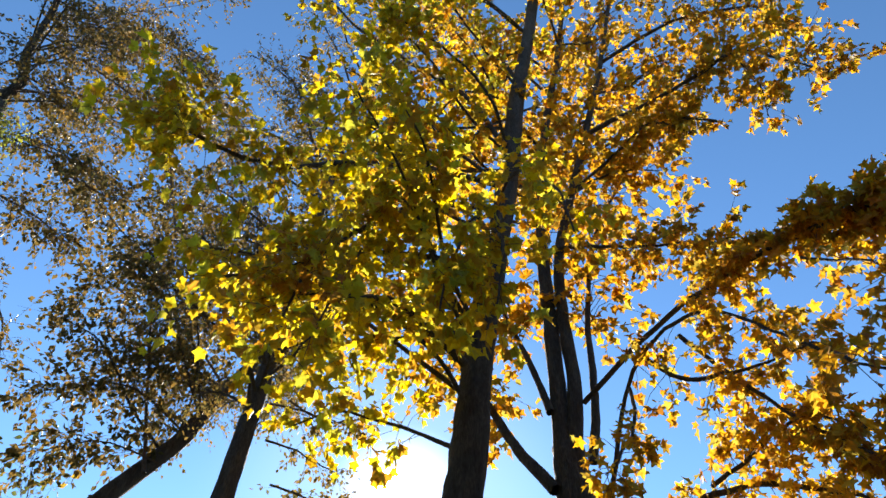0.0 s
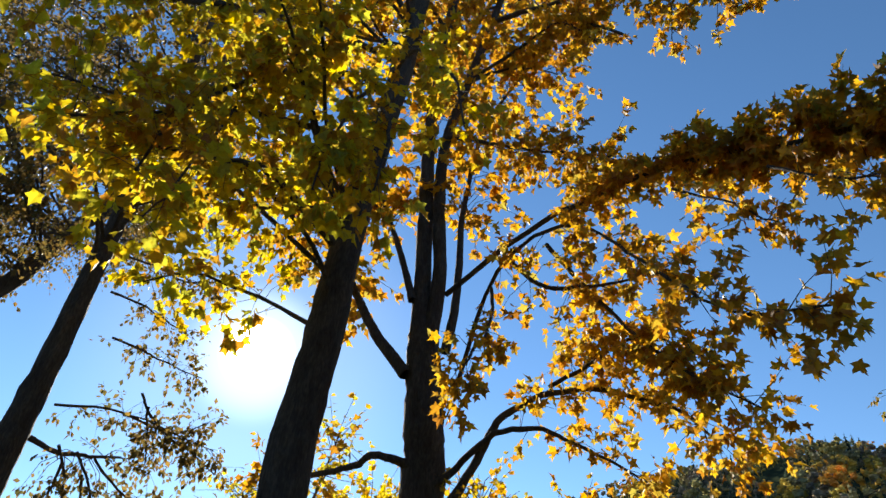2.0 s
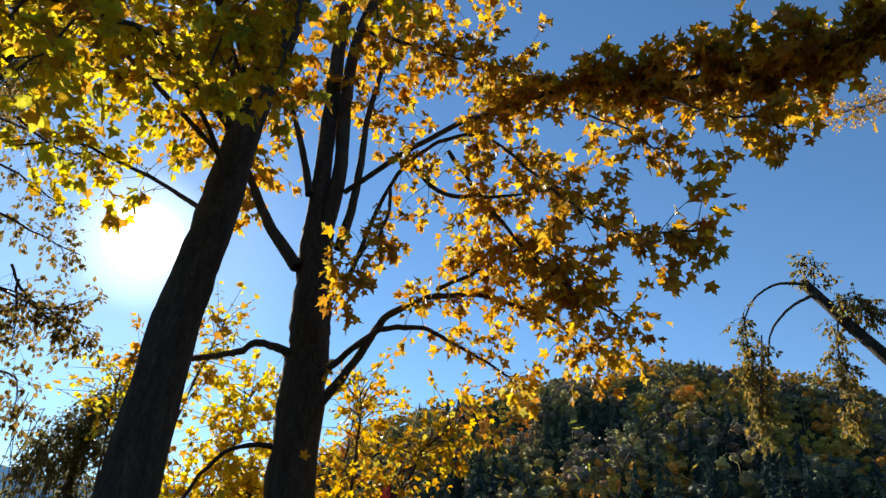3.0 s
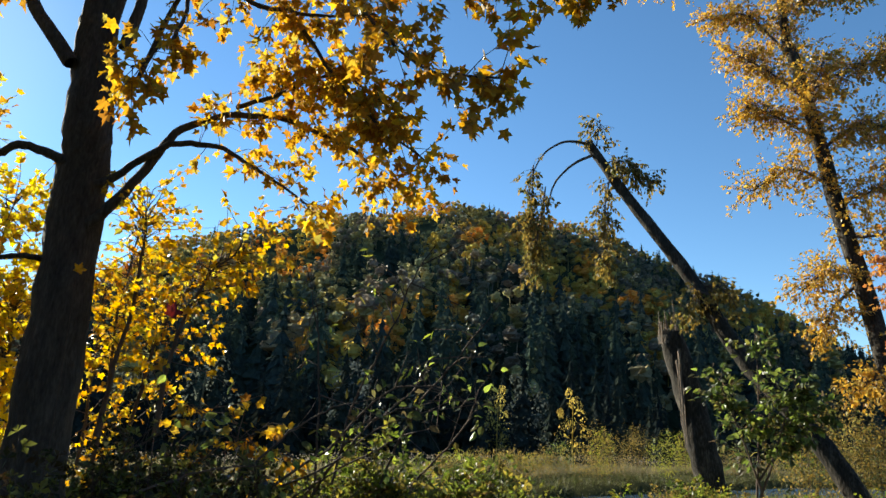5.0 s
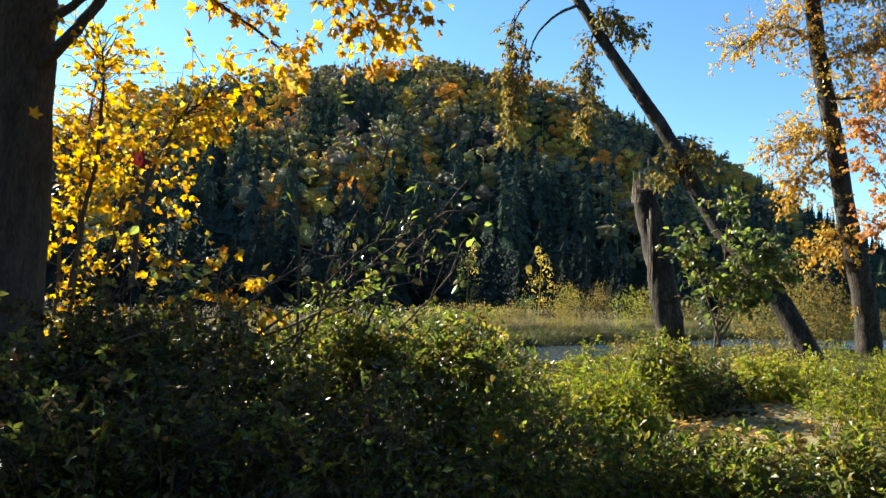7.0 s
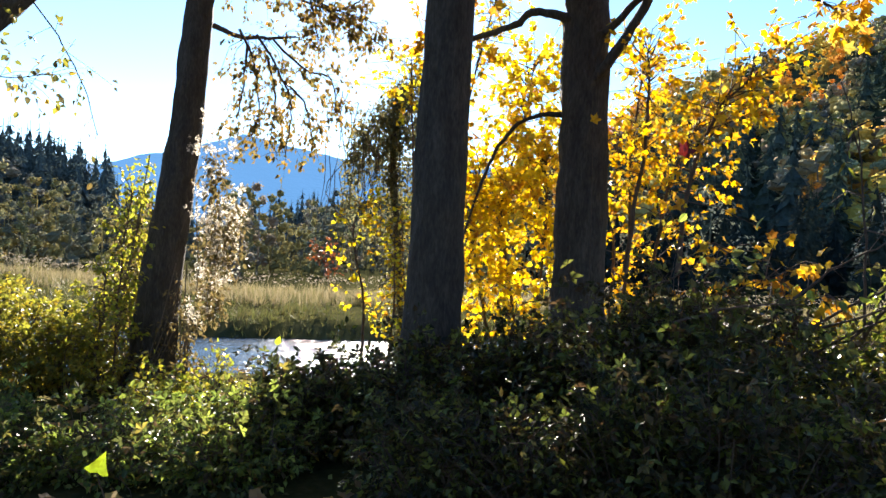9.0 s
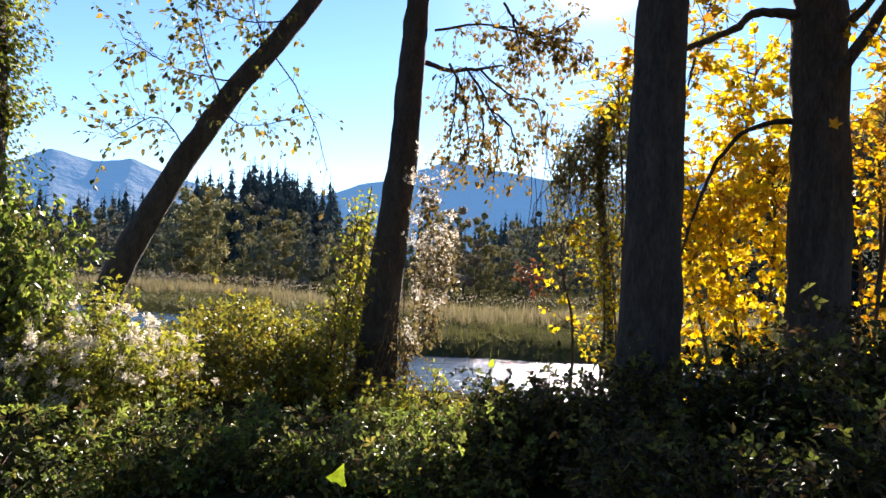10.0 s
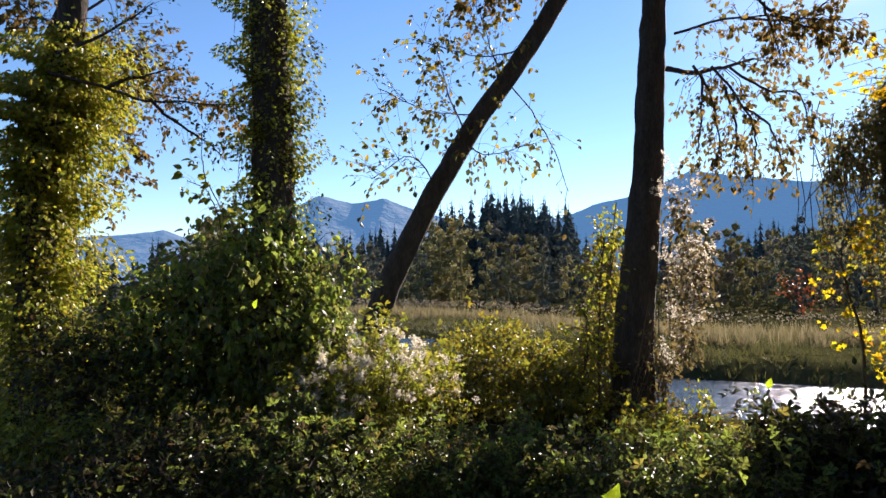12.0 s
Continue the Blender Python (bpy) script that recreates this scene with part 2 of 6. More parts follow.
# WOOD_CON and WOOD_DEC carry extra blue that imitates air haze on the hill
WOOD_CON = leaf_material("far_conifer", [(0.032, 0.046, 0.048), (0.042, 0.060, 0.052), (0.062, 0.084, 0.058), (0.036, 0.052, 0.054), (0.084, 0.098, 0.058)], 0.2, 0.9, spec=0.0, by_tree=0.9)
WOOD_DEC = leaf_material("far_broadleaf", [(0.13, 0.155, 0.125), (0.22, 0.235, 0.145), (0.33, 0.29, 0.12), (0.14, 0.15, 0.135), (0.22, 0.18, 0.14), (0.35, 0.33, 0.14)], 0.4, 0.9, spec=0.0, by_tree=0.9)
WOOD_GOLD = leaf_material("far_gold_broadleaf", [(0.62, 0.40, 0.09), (0.42, 0.36, 0.11), (0.64, 0.32, 0.08), (0.36, 0.34, 0.11), (0.52, 0.30, 0.08)], 0.45, 0.9, spec=0.0, by_tree=0.9)
# leaf colours greyed and blued in place of haze over the far wood
WOOD_GREY = leaf_material("haze_tinted_broadleaf", [(0.075, 0.092, 0.095), (0.115, 0.128, 0.105), (0.17, 0.16, 0.10), (0.080, 0.098, 0.095), (0.125, 0.135, 0.10), (0.17, 0.155, 0.10)], 0.28, 0.9, spec=0.0, by_tree=0.9)
# the far conifer darkened, so deep shade at the hill foot is in its colour
WOOD_CON_SHADED = leaf_material("shade_tinted_conifer", [(0.016, 0.022, 0.022), (0.022, 0.028, 0.026), (0.028, 0.036, 0.028)], 0.1, 0.9, spec=0.0, by_tree=0.9)
# the far conifer again, lighter and bluer to imitate haze over the stand
WOOD_CON_HAZED = leaf_material("haze_tinted_conifer", [(0.062, 0.084, 0.090), (0.075, 0.100, 0.102), (0.092, 0.118, 0.110)], 0.2, 0.9, spec=0.0, by_tree=0.7)
WOOD_OLIVE = leaf_material("far_olive_broadleaf", [(0.19, 0.175, 0.08), (0.25, 0.21, 0.09), (0.14, 0.15, 0.08), (0.21, 0.185, 0.08)], 0.3, 0.9, spec=0.0, by_tree=0.9)
# dark foliage for the unseen trees that block skylight
WOOD_UNSEEN = leaf_material("sky_blocker_foliage", [(0.02, 0.026, 0.012), (0.04, 0.042, 0.02), (0.06, 0.05, 0.025)], 0.2, 0.8, spec=0.05)
SOIL = rough_material("leaf_strewn_soil", [(0.25, (0.018, 0.02, 0.008)), (0.5, (0.04, 0.04, 0.016)), (0.75, (0.08, 0.068, 0.034))], 1.6, (1, 1, 1), 0.6, 1.0, 11.0, 0.0)
TRODDEN = rough_material("trodden_gravel", [(0.3, (0.13, 0.11, 0.055)), (0.5, (0.24, 0.205, 0.11)), (0.7, (0.36, 0.31, 0.18))], 3.0, (1, 1, 1), 0.5, 1.0, 14.0, 0.0)
HILLSIDE = rough_material("wooded_hillside", [(0.3, (0.018, 0.026, 0.016)), (0.55, (0.035, 0.045, 0.025)), (0.8, (0.07, 0.065, 0.03))], 0.05, (1, 1, 1), 0.6, 1.0, 6.0, 0.0)


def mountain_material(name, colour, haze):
    """A far slope with the blue haze of bright air put in as emission."""
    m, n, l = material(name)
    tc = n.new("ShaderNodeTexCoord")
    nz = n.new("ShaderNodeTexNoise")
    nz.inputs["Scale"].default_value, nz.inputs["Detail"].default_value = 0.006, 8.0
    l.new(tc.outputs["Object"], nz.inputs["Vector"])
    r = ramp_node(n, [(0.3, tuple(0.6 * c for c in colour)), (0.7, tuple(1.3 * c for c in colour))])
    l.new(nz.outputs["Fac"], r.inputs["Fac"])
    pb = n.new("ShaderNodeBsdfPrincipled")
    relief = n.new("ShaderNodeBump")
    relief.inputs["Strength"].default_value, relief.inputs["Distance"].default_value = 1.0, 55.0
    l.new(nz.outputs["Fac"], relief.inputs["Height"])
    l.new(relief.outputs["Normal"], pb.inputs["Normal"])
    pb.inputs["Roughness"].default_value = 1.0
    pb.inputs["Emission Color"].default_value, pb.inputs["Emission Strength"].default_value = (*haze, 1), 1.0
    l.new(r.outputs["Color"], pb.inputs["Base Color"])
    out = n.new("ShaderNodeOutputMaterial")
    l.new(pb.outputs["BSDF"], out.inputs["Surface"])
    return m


def water_material():
    m, n, l = material("rippled_water")
    tc = n.new("ShaderNodeTexCoord")
    mp = n.new("ShaderNodeMapping")
    mp.inputs["Scale"].default_value = (0.6, 1.6, 1)
    l.new(tc.outputs["Object"], mp.inputs["Vector"])
    a = n.new("ShaderNodeTexNoise")
    a.inputs["Scale"].default_value, a.inputs["Detail"].default_value = 2.2, 6.0
    l.new(mp.outputs["Vector"], a.inputs["Vector"])
    bp = n.new("ShaderNodeBump")
    bp.inputs["Strength"].default_value, bp.inputs["Distance"].default_value = 0.6, 0.22
    l.new(a.outputs["Fac"], bp.inputs["Height"])
    pb = n.new("ShaderNodeBsdfPrincipled")
    pb.inputs["Base Color"].default_value = (0.03, 0.04, 0.045, 1)
    pb.inputs["Roughness"].default_value = 0.13
    pb.inputs["IOR"].default_value = 1.33
    pb.inputs["Specular IOR Level"].default_value = 0.9
    l.new(bp.outputs["Normal"], pb.inputs["Normal"])
    out = n.new("ShaderNodeOutputMaterial")
    l.new(pb.outputs["BSDF"], out.inputs["Surface"])
    return m


WATER = water_material()
MOUNTAIN = mountain_material("haze_glow_mountain", (0.014, 0.024, 0.034), (0.034, 0.085, 0.165))


# ---- mesh helpers ----
def mesh_of(name, verts, faces, mat, smooth=False):
    """A mesh from an array of places and one of faces, all of three or all of four corners."""
    verts, faces = np.asarray(verts, np.float32), np.asarray(faces, np.int32)
    me = bpy.data.meshes.new(name)
    k = faces.shape[1]
    me.vertices.add(len(verts))
    me.vertices.foreach_set("co", verts.ravel())
    me.loops.add(faces.size)
    me.loops.foreach_set("vertex_index", faces.ravel())
    me.polygons.add(len(faces))
    me.polygons.foreach_set("loop_start", np.arange(0, faces.size, k, dtype=np.int32))
    me.polygons.foreach_set("use_smooth", np.full(len(faces), smooth, dtype=bool))
    me.update(calc_edges=True)
    me.validate()
    me.materials.append(mat)
    return me


def part(name, arrays, mat, parent, label="", smooth=False, kind=""):
    """One mesh object under a thing or a part."""
    ob = new(name, mesh_of(name, *arrays, mat, smooth))
    ob.parent = parent
    if parent is not None:
        ob.matrix_parent_inverse = parent.matrix_basis.inverted()
    return tagged(ob, label, kind=kind)


def thing(name, base, label, category, group="", kind=""):
    """The Empty at a thing's base, to which its parts belong."""
    ob = new(name)
    ob.location = base
    ob.empty_display_size = 0.2
    return tagged(ob, label, category, group, kind)


def joined(chunks):
    """Several (places, faces) as one."""
    vs, fs, at = [], [], 0
    for v, f in chunks:
        vs.append(v)
        fs.append(np.asarray(f) + at)
        at += len(v)
    return np.concatenate(vs), np.concatenate(fs)


def smooth_path(points, steps):
    """Catmull-Rom through the points."""
    p = np.array(points, float)
    p = np.vstack([2 * p[0] - p[1], p, 2 * p[-1] - p[-2]])
    out = []
    for i in range(1, len(p) - 2):
        for s in np.arange(steps) / steps:
            a, b, c, d = p[i - 1], p[i], p[i + 1], p[i + 2]
            out.append(0.5 * (2 * b + (c - a) * s + (2 * a - 5 * b + 4 * c - d) * s * s + (3 * b - a - 3 * c + d) * s ** 3))
    out.append(p[-2])
    return np.array(out)


def unit(v):
    return v / np.maximum(np.linalg.norm(v, axis=-1, keepdims=True), 1e-9)


def tube(path, r0, r1, sides=8, rng=None, rough=0.0, flare=0.0):
    """A tapered, slightly uneven tube along a path, closed at its end."""
    path = np.asarray(path, float)
    n = len(path)
    t = unit(np.gradient(path, axis=0))
    way = unit(path[-1] - path[0])
    ref = np.array([[0.94, 0.34, 0]]) if abs(way[2]) > 0.5 else np.array([[0.05, 0.05, 1.0]])
    a = unit(np.cross(t, ref))
    b = np.cross(t, a)
    s = np.linspace(0, 1, n)
    r = (r0 + (r1 - r0) * s) * (1 + flare * np.exp(-s * 9))
    ang = np.arange(sides) * 2 * np.pi / sides
    wob = 1 + (rng.normal(0, rough, (n, sides)) if rng is not None and rough else 0)
    ring = r[:, None] * wob
    v = path[:, None] + ring[..., None] * (np.cos(ang)[None, :, None] * a[:, None] + np.sin(ang)[None, :, None] * b[:, None])
    v = v.reshape(-1, 3)
    i = np.arange(n - 1)[:, None] * sides + np.arange(sides)[None]
    j = np.arange(n - 1)[:, None] * sides + (np.arange(sides)[None] + 1) % sides
    q = np.stack([i, j, j + sides, i + sides], -1).reshape(-1, 4)
    tris = np.concatenate([q[:, [0, 1, 2]], q[:, [0, 2, 3]]])
    end = len(v)
    k = (n - 1) * sides + np.arange(sides)
    tris = np.concatenate([tris, np.stack([k, np.roll(k, -1), np.full(sides, end)], -1)])
    return np.vstack([v, path[-1] + t[-1] * r1 * 0.5]), tris


def fan(outline, centre):
    """A leaf blade from half an outline, mirrored, as a fan; the middle is lower than the rim, so that the blade is folded."""
    right = np.array(outline)
    left = right[1:-1][::-1] * [-1, 1]
    rim = np.vstack([right, left])
    z = 0.34 * np.abs(rim[:, :1]) - 0.26 * rim[:, 1:] ** 2
    v = np.vstack([np.hstack([rim, z]), [[0, centre, -0.03]]])
    k = len(rim)
    i = np.arange(k)
    return v, np.stack([i, (i + 1) % k, np.full(k, k)], -1)


def lobes(pairs, c):
    return [(r * math.sin(radians(a)), c + r * math.cos(radians(a))) for a, r in pairs]


MAPLE = fan(lobes([(180, 0.28), (150, 0.36), (124, 0.56), (112, 0.41), (93, 0.36), (76, 0.58), (61, 0.74), (50, 0.53), (33, 0.38), (17, 0.58), (11, 0.54), (0, 0.82)], 0.34), 0.34)
MAPLE_FAR = fan(lobes([(180, 0.30), (122, 0.51), (92, 0.40), (60, 0.67), (34, 0.45), (0, 0.78)], 0.34), 0.34)
SEEDLING = fan(lobes([(180, 0.16), (128, 0.36), (92, 0.58), (62, 0.44), (32, 0.48), (0, 0.84)], 0.22), 0.25)
OVATE = fan([(0, 0), (0.26, 0.22), (0.33, 0.45), (0.2, 0.76), (0, 1.0)], 0.45)
LONG = fan([(0, 0), (0.12, 0.3), (0.10, 0.65), (0, 1.0)], 0.45)
OVAL = (np.array([(0, 0, 0), (0.27, 0.26, 0.06), (0.25, 0.6, 0.04), (0, 1.0, -0.1), (-0.25, 0.6, 0.04), (-0.27, 0.26, 0.06)]), np.array([(0, 1, 2), (0, 2, 3), (0, 3, 4), (0, 4, 5)]))
NARROW = (np.array([(0, 0, 0), (0.15, 0.4, 0.05), (0, 1.0, -0.1), (-0.15, 0.4, 0.05)]), np.array([(0, 1, 2), (0, 2, 3)]))
KITE = (np.array([(0, 0, 0), (0.33, 0.45, 0.07), (0, 1.0, -0.1), (-0.33, 0.45, 0.07)]), np.array([(0, 1, 2), (0, 2, 3)]))
TRIFOLIATE = (np.array([(0, 0, 0), (0.27, 0.52, 0.08), (0, 0.92, -0.12), (-0.27, 0.52, 0.08), (0.44, -0.06, 0.07), (0.74, 0.22, -0.10), (0.38, 0.38, 0.05), (-0.44, -0.06, 0.07), (-0.74, 0.22, -0.10), (-0.38, 0.38, 0.05)]),
              np.array([(0, 1, 2), (0, 2, 3), (0, 4, 5), (0, 5, 6), (0, 9, 8), (0, 8, 7)]))
TUFT = (np.array([(0, 0, 0), (0.5, 0.5, 0.1), (0.35, 0.75, 0.0), (-0.45, 0.6, 0.2), (-0.25, 0.85, 0.1), (0.1, 0.5, 0.55), (-0.1, 0.8, 0.45), (0.1, 0.6, -0.5), (0.3, 0.5, -0.4)]),
        np.array([(0, 1, 2), (0, 3, 4), (0, 5, 6), (0, 7, 8)]))


def leaves(shape, at, axis, up, size):
    """One leaf of that shape at each place: axis from stalk to tip, up the side that it turns to the sky."""
    v, f = shape
    axis = unit(axis)
    x = unit(np.cross(axis, up))
    z = np.cross(x, axis)
    size = np.broadcast_to(size, len(at))[:, None, None]
    w = v[None, :, :1] * x[:, None] + v[None, :, 1:2] * axis[:, None] + v[None, :, 2:] * z[:, None]
    w = at[:, None] + size * w
    n = len(at)
    return w.reshape(-1, 3), (f[None] + (np.arange(n) * len(v))[:, None, None]).reshape(-1, 3)


class Growth:
    """Gathers the twigs and leaves of one plant."""

    def __init__(self, seed):
        self.rng = np.random.default_rng(seed)
        self.twigs, self.at, self.axis, self.up, self.size = [], [], [], [], []

    def put(self, at, axis, up, size):
        self.at.append(at), self.axis.append(axis), self.up.append(up), self.size.append(size)

    def shoots(self, path, count, length, per, size, start=0.15, spread=1.0, droop=0.35, lift=0.25, thick=0.006, tuft=0.0):
        """Side shoots along a path, each with leaves along its outer part."""
        rng = self.rng
        path = np.asarray(path)
        for _ in range(count):
            s = start + (1 - start) * rng.random() ** 0.8
            f = s * (len(path) - 1)
            i = min(int(f), len(path) - 2)
            p = path[i] + (path[i + 1] - path[i]) * (f - i)
            t = unit(path[i + 1] - path[i])
            d = unit(t * 0.5 + rng.normal(0, 0.7, 3) * spread + [0, 0, lift])
            ln = length * (0.45 + 0.8 * rng.random())
            k = 5
            q = [p]
            for _ in range(k):
                d = unit(d + rng.normal(0, 0.16, 3) + [0, 0, -droop * 0.25])
                q.append(q[-1] + d * ln / k)
            q = np.array(q)
            self.twigs.append(tube(q[[0, 2, 5]], thick, thick * 0.35, 3))
            m = max(2, int(per * (0.6 + 0.8 * rng.random())))
            u = (0.25 + 0.75 * rng.random(m) ** 0.7) * k
            j = np.minimum(u.astype(int), k - 1)
            at = q[j] + (q[j + 1] - q[j]) * (u - j)[:, None] + rng.normal(0, 0.02 + tuft, (m, 3))
            ax = unit(d + rng.normal(0, 0.75, (m, 3)) + [0, 0, -droop])
            at = at + ax * size * 0.35
            up = unit(rng.normal(0, 0.8, (m, 3)) + [0, 0, 1])
            self.put(at, ax, up, size * (0.65 + 0.6 * rng.random(m)))

    def cloud(self, centre, radii, count, size, shell=0.55, droop=0.3, low=-1.0):
        """Leaves in an uneven rounded mass, most of them near its outside."""
        rng = self.rng
        d = unit(rng.normal(0, 1, (count * 2, 3)))
        d = d[d[:, 2] > low][:count]
        n = len(d)
        lump = np.array([1 + 0.55 * noise.noise(Vector(v) * 2.3 + Vector(centre)) + 0.34 * noise.noise(Vector(v) * 5.5 + Vector(centre)) for v in d])
        r = (shell + (1 - shell) * rng.random(n) ** 0.6) * lump
        at = np.array(centre) + d * r[:, None] * np.array(radii)
        ax = unit(d * 0.6 + rng.normal(0, 0.6, (n, 3)) + [0, 0, -droop])
        up = unit(d * 0.5 + rng.normal(0, 0.45, (n, 3)) + [0, 0, 0.9])
        self.put(at, ax, up, size * (0.6 + 0.7 * rng.random(n)))

    def all(self):
        return [np.concatenate(a) for a in (self.at, self.axis, self.up, self.size)]

    def finish(self, owner, shape, mat, label="", twig_mat=None, name="foliage"):
        if self.twigs:
            part("twig", joined(self.twigs), twig_mat or TWIG, owner, kind="stuff")
        if self.at:
            part(name, leaves(shape, *self.all()), mat, owner, label, kind="stuff")


def limb(owner, points, r0, r1, mat=BARK, name="limb", sides=8, steps=6, seed=1, wiggle=0.02, flare=0.0, label=""):
    """A limb as a part of its own. Returns its path."""
    rng = np.random.default_rng(seed)
    path = smooth_path(points, steps)
    k = len(path)
    path = path + np.cumsum(rng.normal(0, wiggle, (k, 3)), axis=0) * np.sin(np.linspace(0, np.pi, k))[:, None] * 0.5
    holder = next((c for c in owner.children if c.name.split(".")[0] == "trunk"), owner)
    part(name, tube(path, r0, r1, sides, rng, 0.05, flare), mat, holder, label, smooth=True)
    return path


# ---- land ----
def river_far(x):
    return np.interp(x, [-400, -60, -18, -5, 8, 30, 56, 72, 120, 600], [190, 50, 31, 22.2, 23.3, 19.7, 14.8, 6.6, -30, -500])


def river_near(x):
    return river_far(x) - np.interp(x, [-60, -5, 20, 37, 60], [9, 7.6, 8, 11, 14])


def step(a, b, v):
    s = np.clip((v - a) / (b - a), 0, 1)
    return s * s * (3 - 2 * s)


def ground_height(x, y):
    x, y = np.asarray(x, float), np.asarray(y, float)
    n, f = river_near(x), river_far(x)
    z = -2.4 * step(-7.5, 1.6, y - n)
    z = z + 1.25 * step(-1.6, 0.7, y - f)
    z = z - 2.2 * step(8, 34, y - f)
    z = z + 0.06 * np.sin(x * 1.3 + 0.7 * np.sin(y * 0.9)) * np.cos(y * 1.1) + 0.10 * np.sin(x * 0.31 + 1) * np.sin(y * 0.37)
    return z


def sheet(xs, ys, height):
    gx, gy = np.meshgrid(xs, ys)
    v = np.stack([gx, gy, height(gx, gy)], -1).reshape(-1, 3)
    w = len(xs)
    i = (np.arange(len(ys) - 1)[:, None] * w + np.arange(w - 1)[None]).ravel()
    return v, np.stack([i, i + 1, i + w + 1, i + w], -1)


u = np.linspace(-1, 1, 161)
spread = 6.0 * np.sinh(7.2 * u)
ground = part("ground", sheet(spread + 8 * (1 - u * u), spread + 10 * (1 - u * u), ground_height), SOIL, None, "dark soil strewn with fallen leaves", True, "structure")

# trodden clearing, just above the soil
clearing = part("path", sheet(np.linspace(6.5, 14.5, 73), np.linspace(-1.2, 3.6, 55),
                lambda x, y: ground_height(x, y) + 0.03 - 0.12 * np.clip(((x - 10.3) / 3.4) ** 2 + ((y - 1.3 - 0.12 * (x - 10)) / 1.5) ** 2 - 0.7 + 0.22 * np.sin(3.1 * x + 2 * np.sin(2.3 * y)) + 0.2 * np.sin(5.3 * y + 1.7 * x), 0, 1.2)),
                TRODDEN, None, "trodden gravel clearing with scattered yellow leaves", True, "structure")

xs = np.linspace(-120, 110, 231)
strip = np.concatenate([np.stack([xs, river_near(xs) - 1.0 + (river_far(xs) - river_near(xs) + 2.0) * s, np.full(len(xs), -1.6)], -1) for s in np.linspace(0, 1, 9)])
i = (np.arange(8)[:, None] * len(xs) + np.arange(len(xs) - 1)[None]).ravel()
water = part("water", (strip, np.stack([i, i + 1, i + 1 + len(xs), i + len(xs)], -1)), WATER, None, "rippled shallow river glinting in the sun", True, "structure")


def ridge_noise(a, seed, scale=1.0):
    r = np.random.default_rng(seed)
    out = np.zeros_like(a)
    for k in range(1, 7):
        out += np.sin(a * k * k * scale + r.random() * 6.28) / (k * 1.3)
    return out


# wooded hill: its foot and its crest along the compass
HILL_AZ = [-4, 4, 12, 18, 21, 25, 31, 37, 41, 49, 56, 63, 68, 73, 77, 81, 85, 89, 96, 110]
HILL_EL = [2.2, 4, 5.2, 7.0, 8.8, 12.0, 14.4, 15.8, 16.8, 17.7, 17.5, 15.6, 13.4, 10.6, 8.8, 6.2, 3.6, 2.3, 1.2, 0.8]


def hill_at(az, s):
    """Height and place on the hill: az in degrees from north, s from 0 at the foot over 1 at the crest to 1.3 behind it."""
    r = np.interp(az, [-4, 20, 50, 90, 110], [300, 190, 150, 210, 260]) + s * np.interp(az, [-4, 20, 50, 90], [160, 230, 290, 260])
    crest = np.interp(az, [-4, 20, 50, 90], [460, 420, 440, 470])
    top = crest * np.tan(np.radians(np.interp(az, HILL_AZ, HILL_EL))) + 1.6
    rise = np.where(s <= 1, 0.35 * s + 0.65 * step(-0.15, 1.05, s), 1 - 0.8 * (s - 1))
    z = -4.0 + (top + 4.0) * rise + 5.0 * np.sin(az * 0.55 + s * 7) * np.sin(s * 3.1) + 2.5 * np.sin(az * 1.7 - s * 11) * np.clip(s, 0, 1) * (1.1 - np.clip(s, 0, 1.1))
    a = np.radians(az)
    return np.stack([r * np.sin(a), r * np.cos(a), z], -1)


ga, gs = np.meshgrid(np.linspace(-4, 110, 115), np.linspace(-0.1, 1.4, 46))
i = (np.arange(45)[:, None] * 115 + np.arange(114)[None]).ravel()
hill = part("hill", (hill_at(ga, gs).reshape(-1, 3), np.stack([i, i + 1, i + 116, i + 115], -1)), HILLSIDE, None, "steep forested hill in autumn colours", True, "structure")


def mountains(az, el, dist, seed, rough):
    """A far range: a crest line with a slope to the plain before it."""
    a = np.linspace(az[0], az[-1], 260)
    e = np.interp(a, az, el) + rough * ridge_noise(np.radians(a), seed, 9.0)
    rows = []
    for s in np.linspace(0, 1, 14):
        r = dist * (0.72 + 0.28 * s)
        z = -20 + (dist * np.tan(np.radians(e)) + 20) * s ** 1.35 + 34 * ridge_noise(np.radians(a) + 0.05 * s, seed + 1, 17.0) * s * (1 - s)
        rows.append(np.stack([r * np.sin(np.radians(a)), r * np.cos(np.radians(a)), z], -1))
    i = (np.arange(13)[:, None] * 260 + np.arange(259)[None]).ravel()
    return np.concatenate(rows), np.stack([i, i + 1, i + 261, i + 260], -1)


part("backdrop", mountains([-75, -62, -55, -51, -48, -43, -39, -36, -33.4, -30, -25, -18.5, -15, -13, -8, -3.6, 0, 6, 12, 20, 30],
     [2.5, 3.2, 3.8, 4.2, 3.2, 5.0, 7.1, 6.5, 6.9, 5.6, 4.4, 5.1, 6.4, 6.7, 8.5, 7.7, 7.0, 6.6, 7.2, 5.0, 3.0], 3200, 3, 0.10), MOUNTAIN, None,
     "far mountain range with painted blue haze", True, "structure")


